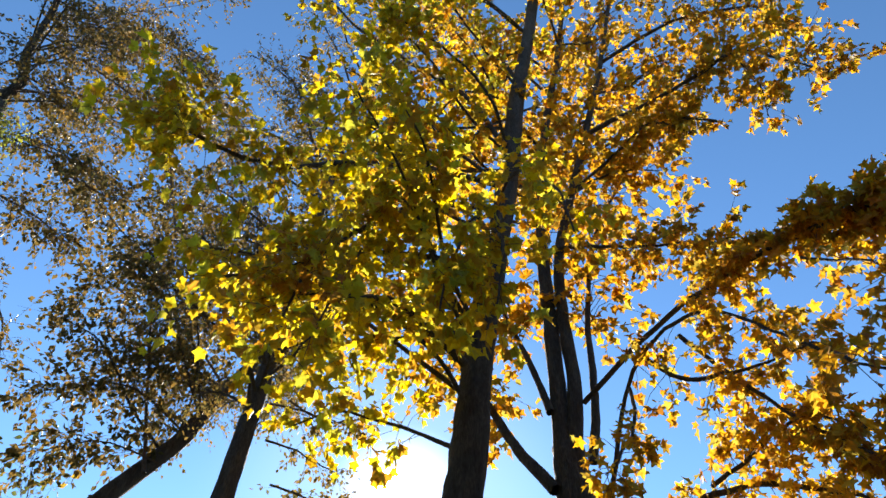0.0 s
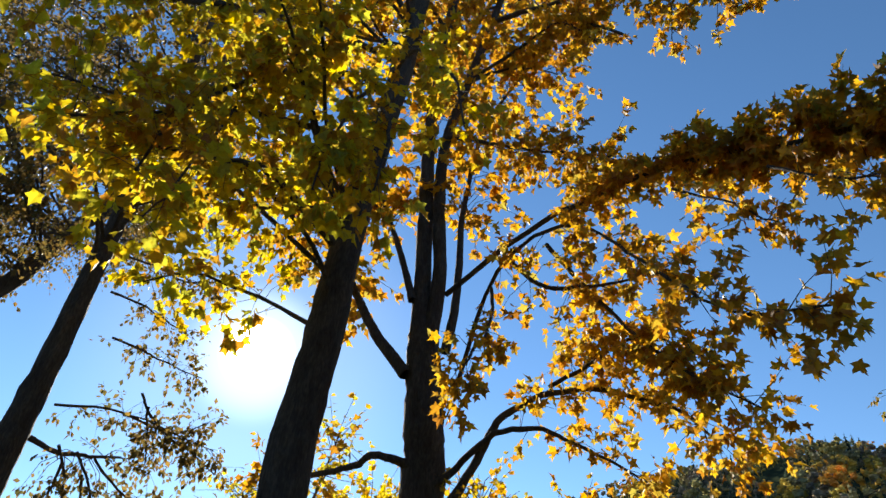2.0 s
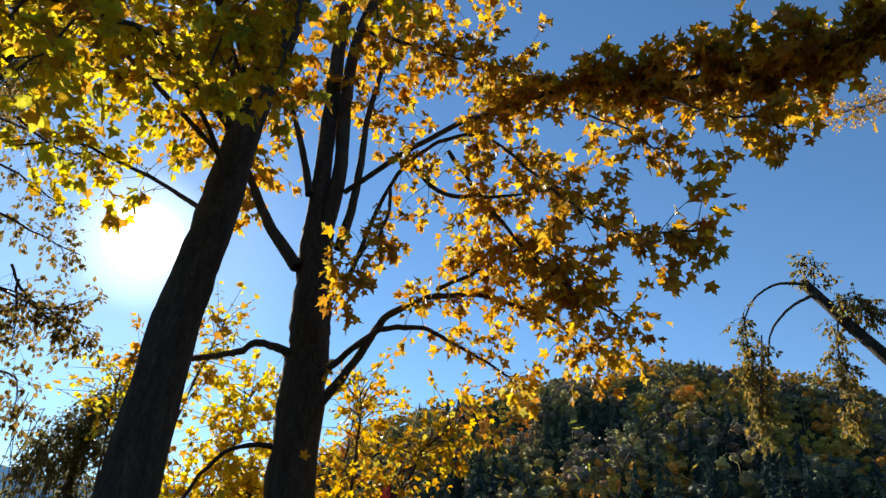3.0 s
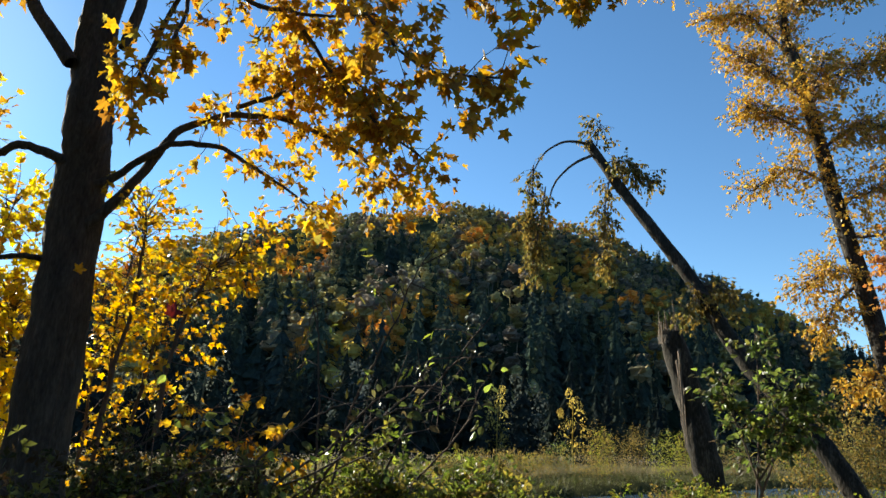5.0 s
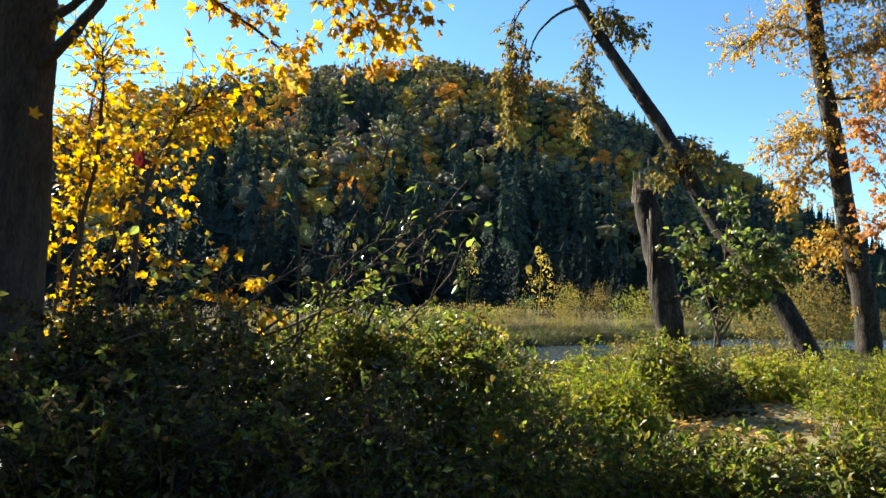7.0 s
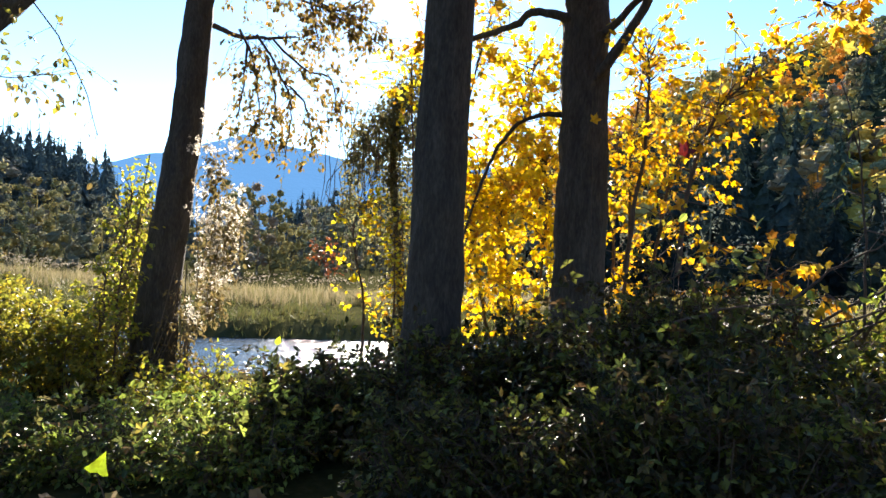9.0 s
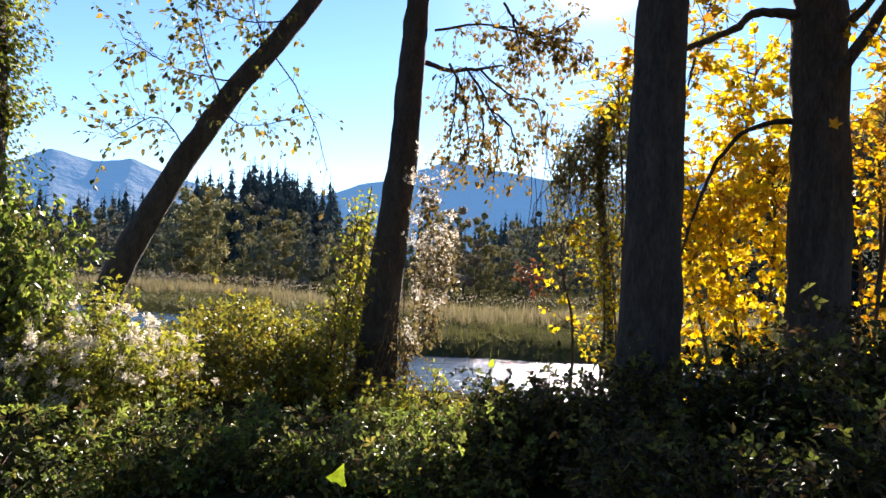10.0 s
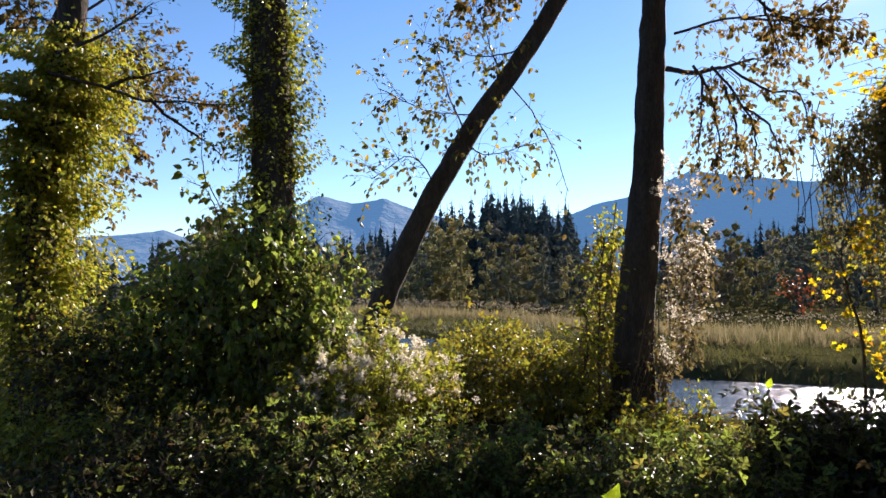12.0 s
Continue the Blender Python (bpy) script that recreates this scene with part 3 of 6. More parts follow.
# ---- far woods ----
def conifer_shape(rng, tiers=9, sides=6, width=0.17, sprays=70):
    """A spire of drooping, torn skirts with single sprays at their rims, one metre high."""
    ch = [tube(np.array([(0, 0, 0), (0, 0, 0.5), (0, 0, 0.99)]), 0.014, 0.002, 3)]
    m = sides * 2
    i = np.arange(m)
    for k in range(tiers):
        s = k / tiers
        z = 0.06 + 0.87 * s + rng.normal(0, 0.010)
        a = i * 2 * np.pi / m + rng.random() * 3 + rng.normal(0, 0.2, m)
        rr = (width * (1 - s) ** 0.9 + 0.010) * np.where(i % 2 == 0, 1.0, 0.6) * (0.55 + 0.6 * rng.random(m))
        rim = np.stack([rr * np.cos(a), rr * np.sin(a), z - 0.5 * rr + rng.normal(0, 0.012, m)], -1)
        ch.append((np.vstack([rim, [[0, 0, z + 0.15 * (1 - s) + 0.05]]]), np.stack([i, (i + 1) % m, np.full(m, m)], -1)))
    s = rng.random(sprays) ** 0.9
    e = rng.random(sprays) * 6.283
    d = np.stack([np.cos(e), np.sin(e), np.zeros(sprays)], -1)
    at = d * (width * (1 - s) ** 0.9 * (0.45 + 0.4 * rng.random(sprays)))[:, None] + np.stack([0 * s, 0 * s, 0.07 + 0.88 * s], -1)
    ax = unit(d + rng.normal(0, 0.2, (sprays, 3)) + [0, 0, -0.35])
    ch.append(leaves(KITE, at, ax, unit(d * 0.5 + rng.normal(0, 0.12, (sprays, 3)) + [0, 0, 0.9]), (0.075 - 0.045 * s) * (0.7 + 0.6 * rng.random(sprays))))
    return joined(ch)


def clump(rng, centre, radius, rings=3, sides=5):
    """One uneven leafy lump of a far crown."""
    rows = []
    for k in range(rings + 1):
        e = np.pi * (k / rings - 0.5)
        a = np.arange(sides) * 2 * np.pi / sides + k * 0.5
        r = radius * (0.6 + 0.55 * rng.random(sides))
        rows.append(np.stack([r * np.cos(a) * (np.cos(e) + 0.12), r * np.sin(a) * (np.cos(e) + 0.12), r * np.sin(e) * 0.9], -1))
    i = np.arange(rings)[:, None] * sides + np.arange(sides)[None]
    j = np.arange(rings)[:, None] * sides + (np.arange(sides)[None] + 1) % sides
    q = np.stack([i, j, j + sides, i + sides], -1).reshape(-1, 4)
    return np.concatenate(rows) + centre, np.concatenate([q[:, [0, 1, 2]], q[:, [0, 2, 3]]])


def broadleaf_shape(rng, lumps, count, size, slim=0.20, tall=0.62, solid=1.0):
    """A tree of leafy lumps round a forked stem, ragged with single sprays, one metre high."""
    ch = [tube(np.array([(0, 0, 0), (0.01, 0, 0.35), (0.0, 0.02, 0.75)]), 0.016, 0.006, 3)]
    s = (np.arange(lumps) + rng.random(lumps)) / lumps
    e = np.arange(lumps) * 2.4 + rng.random() * 6
    reach = slim * np.sin(np.pi * (0.18 + 0.72 * s)) * (0.5 + 0.6 * rng.random(lumps))
    mid = np.stack([reach * np.cos(e), reach * np.sin(e), 0.92 - tall * (1 - s)], -1)
    rad = slim * (0.26 + 0.26 * rng.random(lumps)) * (1.15 - 0.45 * s)
    if solid:
        ch += [clump(rng, c, r * solid) for c, r in zip(mid, rad)]
    pick = rng.integers(0, lumps, count)
    d = unit(rng.normal(0, 1, (count, 3)) + [0, 0, 0.25])
    at = mid[pick] + d * (rad[pick] * (0.85 + 0.45 * rng.random(count)))[:, None]
    ch.append(leaves(KITE, at, unit(np.cross(d, rng.normal(0, 1, (count, 3)))), unit(d + rng.normal(0, 0.15, (count, 3)) + [0, 0, 0.2]), size * (0.5 + 0.9 * rng.random(count))))
    return joined(ch)


def wood(name, label, shapes, at, height, mat, seed, owner=None, slim=1.0):
    """Many trees too far to count, as one stand."""
    rng = np.random.default_rng(seed)
    ch = []
    for p, h in zip(at, height):
        v, f = shapes[rng.integers(len(shapes))]
        a = rng.random() * 6.28
        w = h * slim * (0.85 + 0.35 * rng.random())
        ca, sa = np.cos(a) * w, np.sin(a) * w
        q = np.stack([v[:, 0] * ca - v[:, 1] * sa, v[:, 0] * sa + v[:, 1] * ca, v[:, 2] * h], -1) + p
        ch.append((q, f))
    ob = part(name, joined(ch), mat, owner, label, kind="stuff")
    tone = ob.data.attributes.new("tone", "FLOAT", "POINT")
    tone.data.foreach_set("value", np.repeat(rng.random(len(ch)), [len(v) for v, f in ch]).astype(np.float32))
    return tagged(ob, category="woodland") if owner is None else ob


rng = np.random.default_rng(11)
CONIFERS = [conifer_shape(rng) for _ in range(10)]
FINE_CONIFERS = [conifer_shape(rng, 11, 6, 0.165, 80) for _ in range(10)]
BROADLEAVES = [broadleaf_shape(rng, 7, 62, 0.062, 0.27) for _ in range(10)]
FINE_BROADLEAVES = [broadleaf_shape(rng, 11, 330, 0.023, 0.165, 0.86, 0.85) for _ in range(10)]
OPEN_BROADLEAVES = [broadleaf_shape(rng, 12, 520, 0.034, 0.24, 0.75, 0.0) for _ in range(3)]

# on the hill
n = 2300
az, s = rng.uniform(8, 100, n), rng.random(n) ** 0.85 * 1.03
patch = np.array([noise.noise(Vector((a * 0.13, v * 4.0, 0.3))) + 0.5 * noise.noise(Vector((a * 0.45, v * 12.0, 4.3))) for a, v in zip(az, s)])
place = hill_at(az, s) - [0, 0, 0.6]
low = np.clip(0.5 - s, 0, 1)
kind = np.where(1.8 * patch + 0.8 * (s - 0.56) - 0.7 * low + rng.normal(0, 0.22, n) > 0.13, 2, np.where(patch + rng.normal(0, 0.25, n) > -0.48 + 2.0 * low, 1, 0))
kind = np.where(((s > 0.94) & (rng.random(n) < 0.3)) | (az > 80), 0, kind)
grown = np.interp(s, [0, 0.4, 1], [1.2, 0.85, 0.45]) * np.interp(az, [76, 88, 100], [1, 0.45, 0.3])
for k, (nm, lb, shp, mt, lo, hi) in enumerate((("conifer_wood", "dark green conifers covering the steep hill", CONIFERS, WOOD_CON, 17, 28),
                                               ("mixed_wood", "dull green broadleaf trees on the steep hill", BROADLEAVES, WOOD_DEC, 14, 22),
                                               ("autumn_wood", "golden and orange broadleaf trees on the hill", BROADLEAVES, WOOD_GOLD, 12, 19))):
    sel = kind == k
    wood(nm, lb, shp, place[sel], rng.uniform(lo, hi, sel.sum()) * grown[sel], mt, 20 + k, slim=1.12)

# beyond the meadow
n = 390
az = rng.uniform(-66, 19, n)
r = np.sort(rng.uniform(76, 160, n))
place = np.stack([r * np.sin(np.radians(az)), r * np.cos(np.radians(az)), np.full(n, -3.3)], -1)
swell = np.array([0.5 + noise.noise(Vector((v * 0.16, w * 0.02, 7.7))) for v, w in zip(az, r)])
height = (3.0 + 7.0 * swell + rng.uniform(0, 6.0, n)) * np.interp(r, [76, 160], [0.8, 1.35])
pick = swell + rng.normal(0, 0.45, n)
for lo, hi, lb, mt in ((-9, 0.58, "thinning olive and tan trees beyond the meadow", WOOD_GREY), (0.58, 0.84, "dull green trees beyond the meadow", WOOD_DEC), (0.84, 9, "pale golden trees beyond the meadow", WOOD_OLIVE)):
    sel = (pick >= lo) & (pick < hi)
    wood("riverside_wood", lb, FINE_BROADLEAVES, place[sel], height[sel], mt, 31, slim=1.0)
az = np.concatenate([rng.uniform(-29, -17.4, 150), rng.uniform(-47, -29, 110), rng.uniform(-66, -46, 40), rng.uniform(-18, 14, 80)])
r = np.concatenate([rng.uniform(140, 190, 150), rng.uniform(160, 220, 230)])
h = np.interp(az, [-66, -47, -40, -36, -31, -28, -26, -24, -22.5, -20, -18, -16, 0, 14], [16, 18, 19, 22, 21, 24, 27, 27, 28, 26, 23, 18, 20, 21]) * rng.uniform(0.6, 1.0, 380) ** 0.8
place = np.stack([r * np.sin(np.radians(az)), r * np.cos(np.radians(az)), np.full(380, -3.4)], -1)
wood("conifer_stand", "dark conifers standing above the riverside woods", FINE_CONIFERS, place, h, WOOD_CON_HAZED, 33, slim=0.95)
# at the foot of the hill
n = 300
az = rng.uniform(14, 92, n)
r = rng.uniform(95, 175, n)
place = np.stack([r * np.sin(np.radians(az)), r * np.cos(np.radians(az)), np.full(n, -3.5)], -1)
pick = rng.random(n)
# the conifers here take the shade-darkened colours
for lo, hi, nm, lb, shp, mt in ((0, 0.96, "conifer_wood", "conifers at the hill foot, coloured dark as shade", CONIFERS, WOOD_CON_SHADED), (0.96, 1.0, "mixed_wood", "dull green trees at the foot of the hill", OPEN_BROADLEAVES, WOOD_GREY)):
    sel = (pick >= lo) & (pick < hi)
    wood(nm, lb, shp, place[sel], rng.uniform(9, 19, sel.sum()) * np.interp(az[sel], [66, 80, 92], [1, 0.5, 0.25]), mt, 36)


# added trees, never seen, that block the open sky behind the path
n = 50
az, r = rng.uniform(132, 250, n), rng.uniform(12, 28, n)
x, y = r * np.sin(np.radians(az)), r * np.cos(np.radians(az))
wood("woodland", "unseen dark trees added to block the sky", BROADLEAVES, np.stack([x, y, ground_height(x, y) - 0.1], -1), rng.uniform(8, 15, n), WOOD_UNSEEN, 39)

# single bright trees before the dark foot of the hill
tops = np.array([(78.08, 56.13, 8.11), (83.59, 47.55, 7.83), (92.85, 15.79, 4.94)])
place = tops * [1, 1, 0] + [0, 0, -3.4]
wood("autumn_wood", "bright orange trees before the dark hill foot", OPEN_BROADLEAVES, place, tops[:, 2] + 3.4, WOOD_GOLD, 37, slim=0.75)


# ---- meadow and reeds ----
def tuft_shape(rng, count=8, spread=0.35):
    """A tuft of narrow blades, one metre high."""
    v, f = [], []
    for k in range(count):
        e, lean = rng.random() * 6.28, spread * rng.random()
        h = 0.55 + 0.45 * rng.random()
        base = np.array([0.06 * rng.normal(), 0, 0.06 * rng.normal()])
        side = np.array([math.cos(e + 1.57), 0, math.sin(e + 1.57)]) * 0.016
        tip = base + [lean * math.cos(e), h, lean * math.sin(e)]
        v += [base - side, base + side, tip]
        f.append((3 * k, 3 * k + 1, 3 * k + 2))
    return np.array(v), np.array(f)


def tufts(name, label, mat, x, y, height, width, seed, spread=0.35):
    rng = np.random.default_rng(seed)
    n = len(x)
    at = np.stack([x, y, ground_height(x, y) - 0.03], -1)
    ax = unit(rng.normal(0, 0.12, (n, 3)) * [1, 1, 0] + [0, 0, 1])
    up = unit(rng.normal(0, 1, (n, 3)) * [1, 1, 0.1])
    v, f = tuft_shape(rng, 8, spread)
    ob = part(name, leaves((v * [width, 1, width], f), at, ax, up, height), mat, None, label, kind="stuff")
    return tagged(ob, category="grass")


rng = np.random.default_rng(41)
n = 17000
x = rng.uniform(-50, 76, n)
d = rng.random(n) ** 1.5
y = river_far(x) + 7.0 + 1.5 * np.sin(x * 0.6) + d * 36
clump = np.array([noise.noise(Vector((p * 0.35, q * 0.35, 2.0))) for p, q in zip(x, y)])
tufts("tall_grass", "tall tan seeding grass on the far river bank", GRASS, x, y, rng.uniform(0.5, 1.15, n) * (0.85 + 0.6 * clump), 1.3, 42)
k = np.where(y - river_far(x) < 17)[0][:5200]
h = rng.uniform(0.8, 1.2, len(k))
top = np.stack([x[k], y[k], ground_height(x[k], y[k]) + h], -1)
tagged(part("reed_heads", leaves(TUFT, top, rng.normal(0, 0.4, (len(k), 3)) + [0, 0, 1], rng.normal(0, 1, (len(k), 3)), rng.uniform(0.06, 0.13, len(k))), SEEDHEAD, None,
            "pale fluffy seed heads over the tall grass", kind="stuff"), category="grass")
n = 14000
x = rng.uniform(-44, 76, n)
y = river_far(x) - 0.7 + rng.random(n) * 11
clump = np.array([noise.noise(Vector((p * 0.5, q * 0.5, 5.0))) for p, q in zip(x, y)])
tufts("bank_grass", "short green grass along the far river bank", GRASS_LOW, x, y, rng.uniform(0.2, 0.5, n) * (0.9 + 0.8 * clump), 1.6, 43, 0.6)
n = 3600
x, y = rng.uniform(8.0, 24, n), rng.uniform(-5, 7, n)
keep = ((x - 10.3) / 3.2) ** 2 + ((y - 1.5) / 1.5) ** 2 > 1.0
tufts("side_grass", "yellow-green grass beside the clearing", GRASS_SIDE, x[keep], y[keep], rng.uniform(0.12, 0.32, keep.sum()), 1.0, 44, 0.5)

# fallen leaves
n = 5000
x, y = np.where(np.arange(n) < 1400, rng.uniform(6.5, 14.5, n), rng.uniform(-8, 14, n)), np.where(np.arange(n) < 1400, rng.uniform(-1.5, 4, n), rng.uniform(-5, 8, n))
at = np.stack([x, y, ground_height(x, y) + 0.055], -1)
tagged(part("leaf_litter", leaves(MAPLE_FAR, at, rng.normal(0, 1, (n, 3)) * [1, 1, 0.15], rng.normal(0, 0.25, (n, 3)) + [0, 0, 1], rng.uniform(0.05, 0.12, n)),
            LITTER, None, "brown and yellow maple leaves fallen on soil", kind="stuff"), category="fallen leaves")


# ---- the two maples ----
def base_of(points, z=None):
    x, y = points[0][:2]
    return (x, y, float(ground_height(x, y)) if z is None else z)


def grounded(points):
    """The path with its foot drawn down into the soil."""
    x, y = points[0][:2]
    return [(x, y, float(ground_height(x, y)) - 0.15), *points[1:]]


def single_leaves(owner, g, box, limit, shape, mat):
    """Takes the leaves within a box out of the growth and makes each an object of its own."""
    at, ax, up, size = g.all()
    lo, hi = np.array(box[0]), np.array(box[1])
    inside = np.where(np.all((at > lo) & (at < hi), axis=1))[0][:limit]
    me = mesh_of("leaf", shape[0], shape[1], mat)
    for k in inside:
        a = unit(ax[k])
        xx = unit(np.cross(a, up[k]))
        m = Matrix.Identity(4)
        for c, v in enumerate((xx, a, np.cross(xx, a))):
            for r_ in range(3):
                m[r_][c] = v[r_] * size[k]
        m.translation = at[k]
        ob = new("leaf", me)
        ob.parent = owner
        ob.matrix_parent_inverse = owner.matrix_basis.inverted()
        ob.matrix_basis = m
    keep = np.ones(len(at), bool)
    keep[inside] = False
    g.at, g.axis, g.up, g.size = [at[keep]], [ax[keep]], [up[keep]], [size[keep]]


def crown_limbs(owner, g, trunk, count, span, reach, size, turn, seed, shoots=34):
    """Limbs that leave a trunk at even heights and fan out over a range of the compass, in degrees from east."""
    rng = np.random.default_rng(seed)
    for k in range(count):
        f = (span[0] + (span[1] - span[0]) * (k + rng.random()) / count) * (len(trunk) - 1)
        p = trunk[int(f)]
        e = radians(rng.uniform(*turn))
        ln = reach * rng.uniform(0.6, 1.2)
        d = np.array([math.cos(e), math.sin(e), 0])
        side = np.array([-d[1], d[0], 0]) * rng.normal(0, 0.25)
        path = limb(owner, [p, p + (d * 0.35 + [0, 0, 0.22]) * ln, p + (d * 0.7 + side * 0.6 + [0, 0, 0.38]) * ln, p + (d + side + [0, 0, 0.36]) * ln], 0.028, 0.007, sides=5, seed=seed + k)
        g.shoots(path, shoots, 0.62, 11, size, start=0.25, droop=0.5, thick=0.004)


A_TRUNK = [(0.88, 5.25, -0.05), (0.84, 5.26, 0.94), (0.85, 5.25, 2.02), (0.9, 5.3, 3.51), (0.99, 5.26, 4.49), (1.09, 5.26, 5.78), (1.37, 5.24, 8.29), (1.51, 5.2, 10.3), (1.82, 5.21, 13.04), (2.09, 5.22, 16.36)]
maple = thing("maple_tree", base_of(A_TRUNK), "tall maple with straight dark trunk and golden leaves", "tree", "maples")
trunk_a = limb(maple, grounded(A_TRUNK), 0.228, 0.085, name="trunk", sides=18, wiggle=0.006, flare=0.35, seed=5)
g = Growth(101)

def straight_maple_limb(pts, r0, r1, cnt, ln, per):
    path = limb(maple, pts, r0, r1, sides=6, seed=len(pts) + cnt)
    g.shoots(path, int(cnt * 1.1), ln * 1.1, per, 0.092, start=0.18, droop=0.5, thick=0.004)


straight_maple_limb([(0.86, 5.1, 5.32), (0.57, 4.83, 5.37), (0.15, 4.56, 5.48), (-0.35, 4.25, 5.2), (-0.81, 3.98, 4.92)], 0.05, 0.012, 40, 0.65, 11)
straight_maple_limb([(1.2, 5.17, 7.68), (0.67, 4.86, 7.33), (0.16, 4.6, 6.85), (-0.29, 4.29, 6.05), (-0.58, 4.06, 5.32), (-0.69, 3.84, 4.57)], 0.04, 0.010, 66, 0.6, 11)
straight_maple_limb([(1.4, 5.23, 8.9), (0.78, 5.15, 10.11), (-0.12, 5, 10.56), (-1.06, 4.79, 11.04), (-1.78, 4.57, 11.65)], 0.045, 0.012, 46, 0.75, 11)
straight_maple_limb([(1.15, 5.19, 6.59), (0.59, 4.87, 6.47), (-0.16, 4.5, 6.02), (-0.78, 4.13, 5.38), (-1.18, 3.82, 4.85)], 0.04, 0.010, 46, 0.55, 11)
straight_maple_limb([(1.33, 5.25, 8.29), (0.31, 4.9, 7.93), (-0.57, 4.47, 7.24), (-1.24, 4.12, 6.52), (-1.85, 3.78, 6.33), (-2.27, 3.66, 6.58)], 0.045, 0.010, 84, 0.65, 12)
straight_maple_limb([(1.1, 5.2, 5.8), (0.61, 5.07, 5.61), (0.12, 4.9, 5.33), (-0.34, 4.79, 5.22), (-0.74, 4.54, 4.77)], 0.03, 0.008, 26, 0.5, 9)
straight_maple_limb([(1.59, 5.28, 10.95), (0.99, 5.62, 13.11), (0.16, 5.9, 15.36)], 0.04, 0.014, 30, 0.8, 11)
straight_maple_limb([(-0.26, 4.3, 5.83), (-0.38, 3.88, 4.67), (-0.52, 3.67, 4.12)], 0.014, 0.006, 14, 0.4, 9)
straight_maple_limb([(1.0, 5.15, 6.9), (0.95, 4.4, 6.5), (0.9, 3.8, 5.6), (0.84, 3.55, 4.75)], 0.03, 0.008, 28, 0.42, 9)
straight_maple_limb([(0.95, 4.5, 6.6), (0.7, 3.8, 5.9), (0.5, 3.6, 5.1), (0.42, 3.55, 4.6)], 0.02, 0.007, 24, 0.42, 9)
straight_maple_limb([(1.2, 5.15, 7.9), (1.2, 4.3, 7.4), (1.35, 3.6, 6.3), (1.4, 3.3, 5.4)], 0.025, 0.008, 28, 0.45, 9)
g.shoots(trunk_a, 46, 0.6, 10, 0.09, start=0.5, droop=0.4, thick=0.004)
crown_limbs(maple, g, trunk_a, 24, (0.46, 0.97), 2.6, 0.10, (85, 245), 44, 24)
single_leaves(maple, g, ((-2.5, 1.5, 2.5), (1.6, 4.0, 5.5)), 160, MAPLE, LEAF_MAPLE_OWN)
g.finish(maple, MAPLE_FAR, LEAF_OLIVE, "golden olive lobed leaves", name="crown")

B_TRUNK = [(2.17, 5.67, 0.11), (2.17, 5.68, 1.13), (2.15, 5.68, 2.35), (2.13, 5.69, 3.48), (2.07, 5.61, 3.93), (2.03, 5.62, 4.45), (2.01, 5.63, 4.88)]
maple = thing("maple_tree", base_of(B_TRUNK), "forked maple with dark trunk and orange golden leaves", "tree", "maples")
limb(maple, grounded(B_TRUNK), 0.235, 0.16, name="trunk", sides=14, wiggle=0.006, flare=0.35, seed=8)
g = Growth(102)
stems = []

def forked_maple_stem(pts, r0, r1, cnt, ln, per):
    stems.append(limb(maple, pts, r0, r1, sides=9, seed=cnt + len(pts), wiggle=0.012, name="stem"))
    g.shoots(stems[-1], int(cnt * 1.9), ln * 1.1, per, 0.10, start=0.42, droop=0.4)


forked_maple_stem([(1.96, 5.59, 4.42), (1.94, 5.6, 5.39), (1.91, 5.66, 6.81), (1.91, 5.7, 8.16), (2.1, 5.75, 10.36), (2.52, 5.69, 13.36), (2.94, 5.71, 17.39)], 0.105, 0.04, 50, 0.9, 11)
forked_maple_stem([(2.01, 5.57, 4.42), (2.08, 5.49, 5.52), (2.03, 5.51, 6.42), (2.09, 5.54, 7.71), (2.57, 5.45, 9.79), (3.04, 5.32, 12.05), (3.58, 5.11, 15.29)], 0.085, 0.035, 50, 0.9, 11)
forked_maple_stem([(2.16, 5.4, 4.63), (2.25, 5.37, 5.36), (2.35, 5.55, 6.55), (2.65, 5.74, 8.15), (3.35, 5.72, 9.8)], 0.05, 0.015, 40, 0.8, 11)
forked_maple_stem([(1.84, 5.57, 4.4), (1.57, 5.81, 4.9), (1.35, 6.06, 5.5), (0.92, 6.44, 6.48), (0.46, 6.89, 7.7)], 0.065, 0.02, 46, 0.8, 10)
forked_maple_stem([(1.84, 5.57, 5.22), (1.71, 5.77, 5.89), (1.5, 6.03, 6.68), (1.24, 6.39, 7.83)], 0.045, 0.015, 34, 0.7, 10)

def forked_maple_bough(pts, r0, r1, cnt, ln, per, st):
    path = limb(maple, pts, r0, r1, sides=6, seed=cnt + len(pts) * 7)
    g.shoots(path, int(cnt * 1.9), ln, int(per * 1.2), 0.075 * float(np.clip(np.linalg.norm(path.mean(0)) / 6.6, 0.58, 1.0)), start=st, droop=0.55, lift=0.35, thick=0.004)


forked_maple_bough([(2.15, 5.52, 3.05), (2.25, 5.43, 3.19), (2.44, 5.24, 3.59), (2.64, 5.03, 3.95), (2.97, 4.73, 4.16), (3.34, 4.36, 4.09), (3.61, 4, 3.86), (3.75, 3.73, 3.51)], 0.05, 0.010, 24, 0.5, 9, 0.46)
forked_maple_bough([(2.11, 5.54, 3.39), (2.26, 5.42, 3.48), (2.49, 5.1, 3.7), (2.83, 4.81, 3.74), (3.15, 4.49, 3.53), (3.4, 4.19, 3.3)], 0.04, 0.008, 13, 0.4, 8, 0.4)
forked_maple_bough([(2.08, 5.58, 3.57), (1.87, 5.67, 3.59), (1.7, 5.83, 3.61), (1.53, 6.08, 3.53), (1.2, 6.46, 3.52), (0.85, 6.91, 3.61)], 0.045, 0.02, 10, 0.5, 7, 0.5)
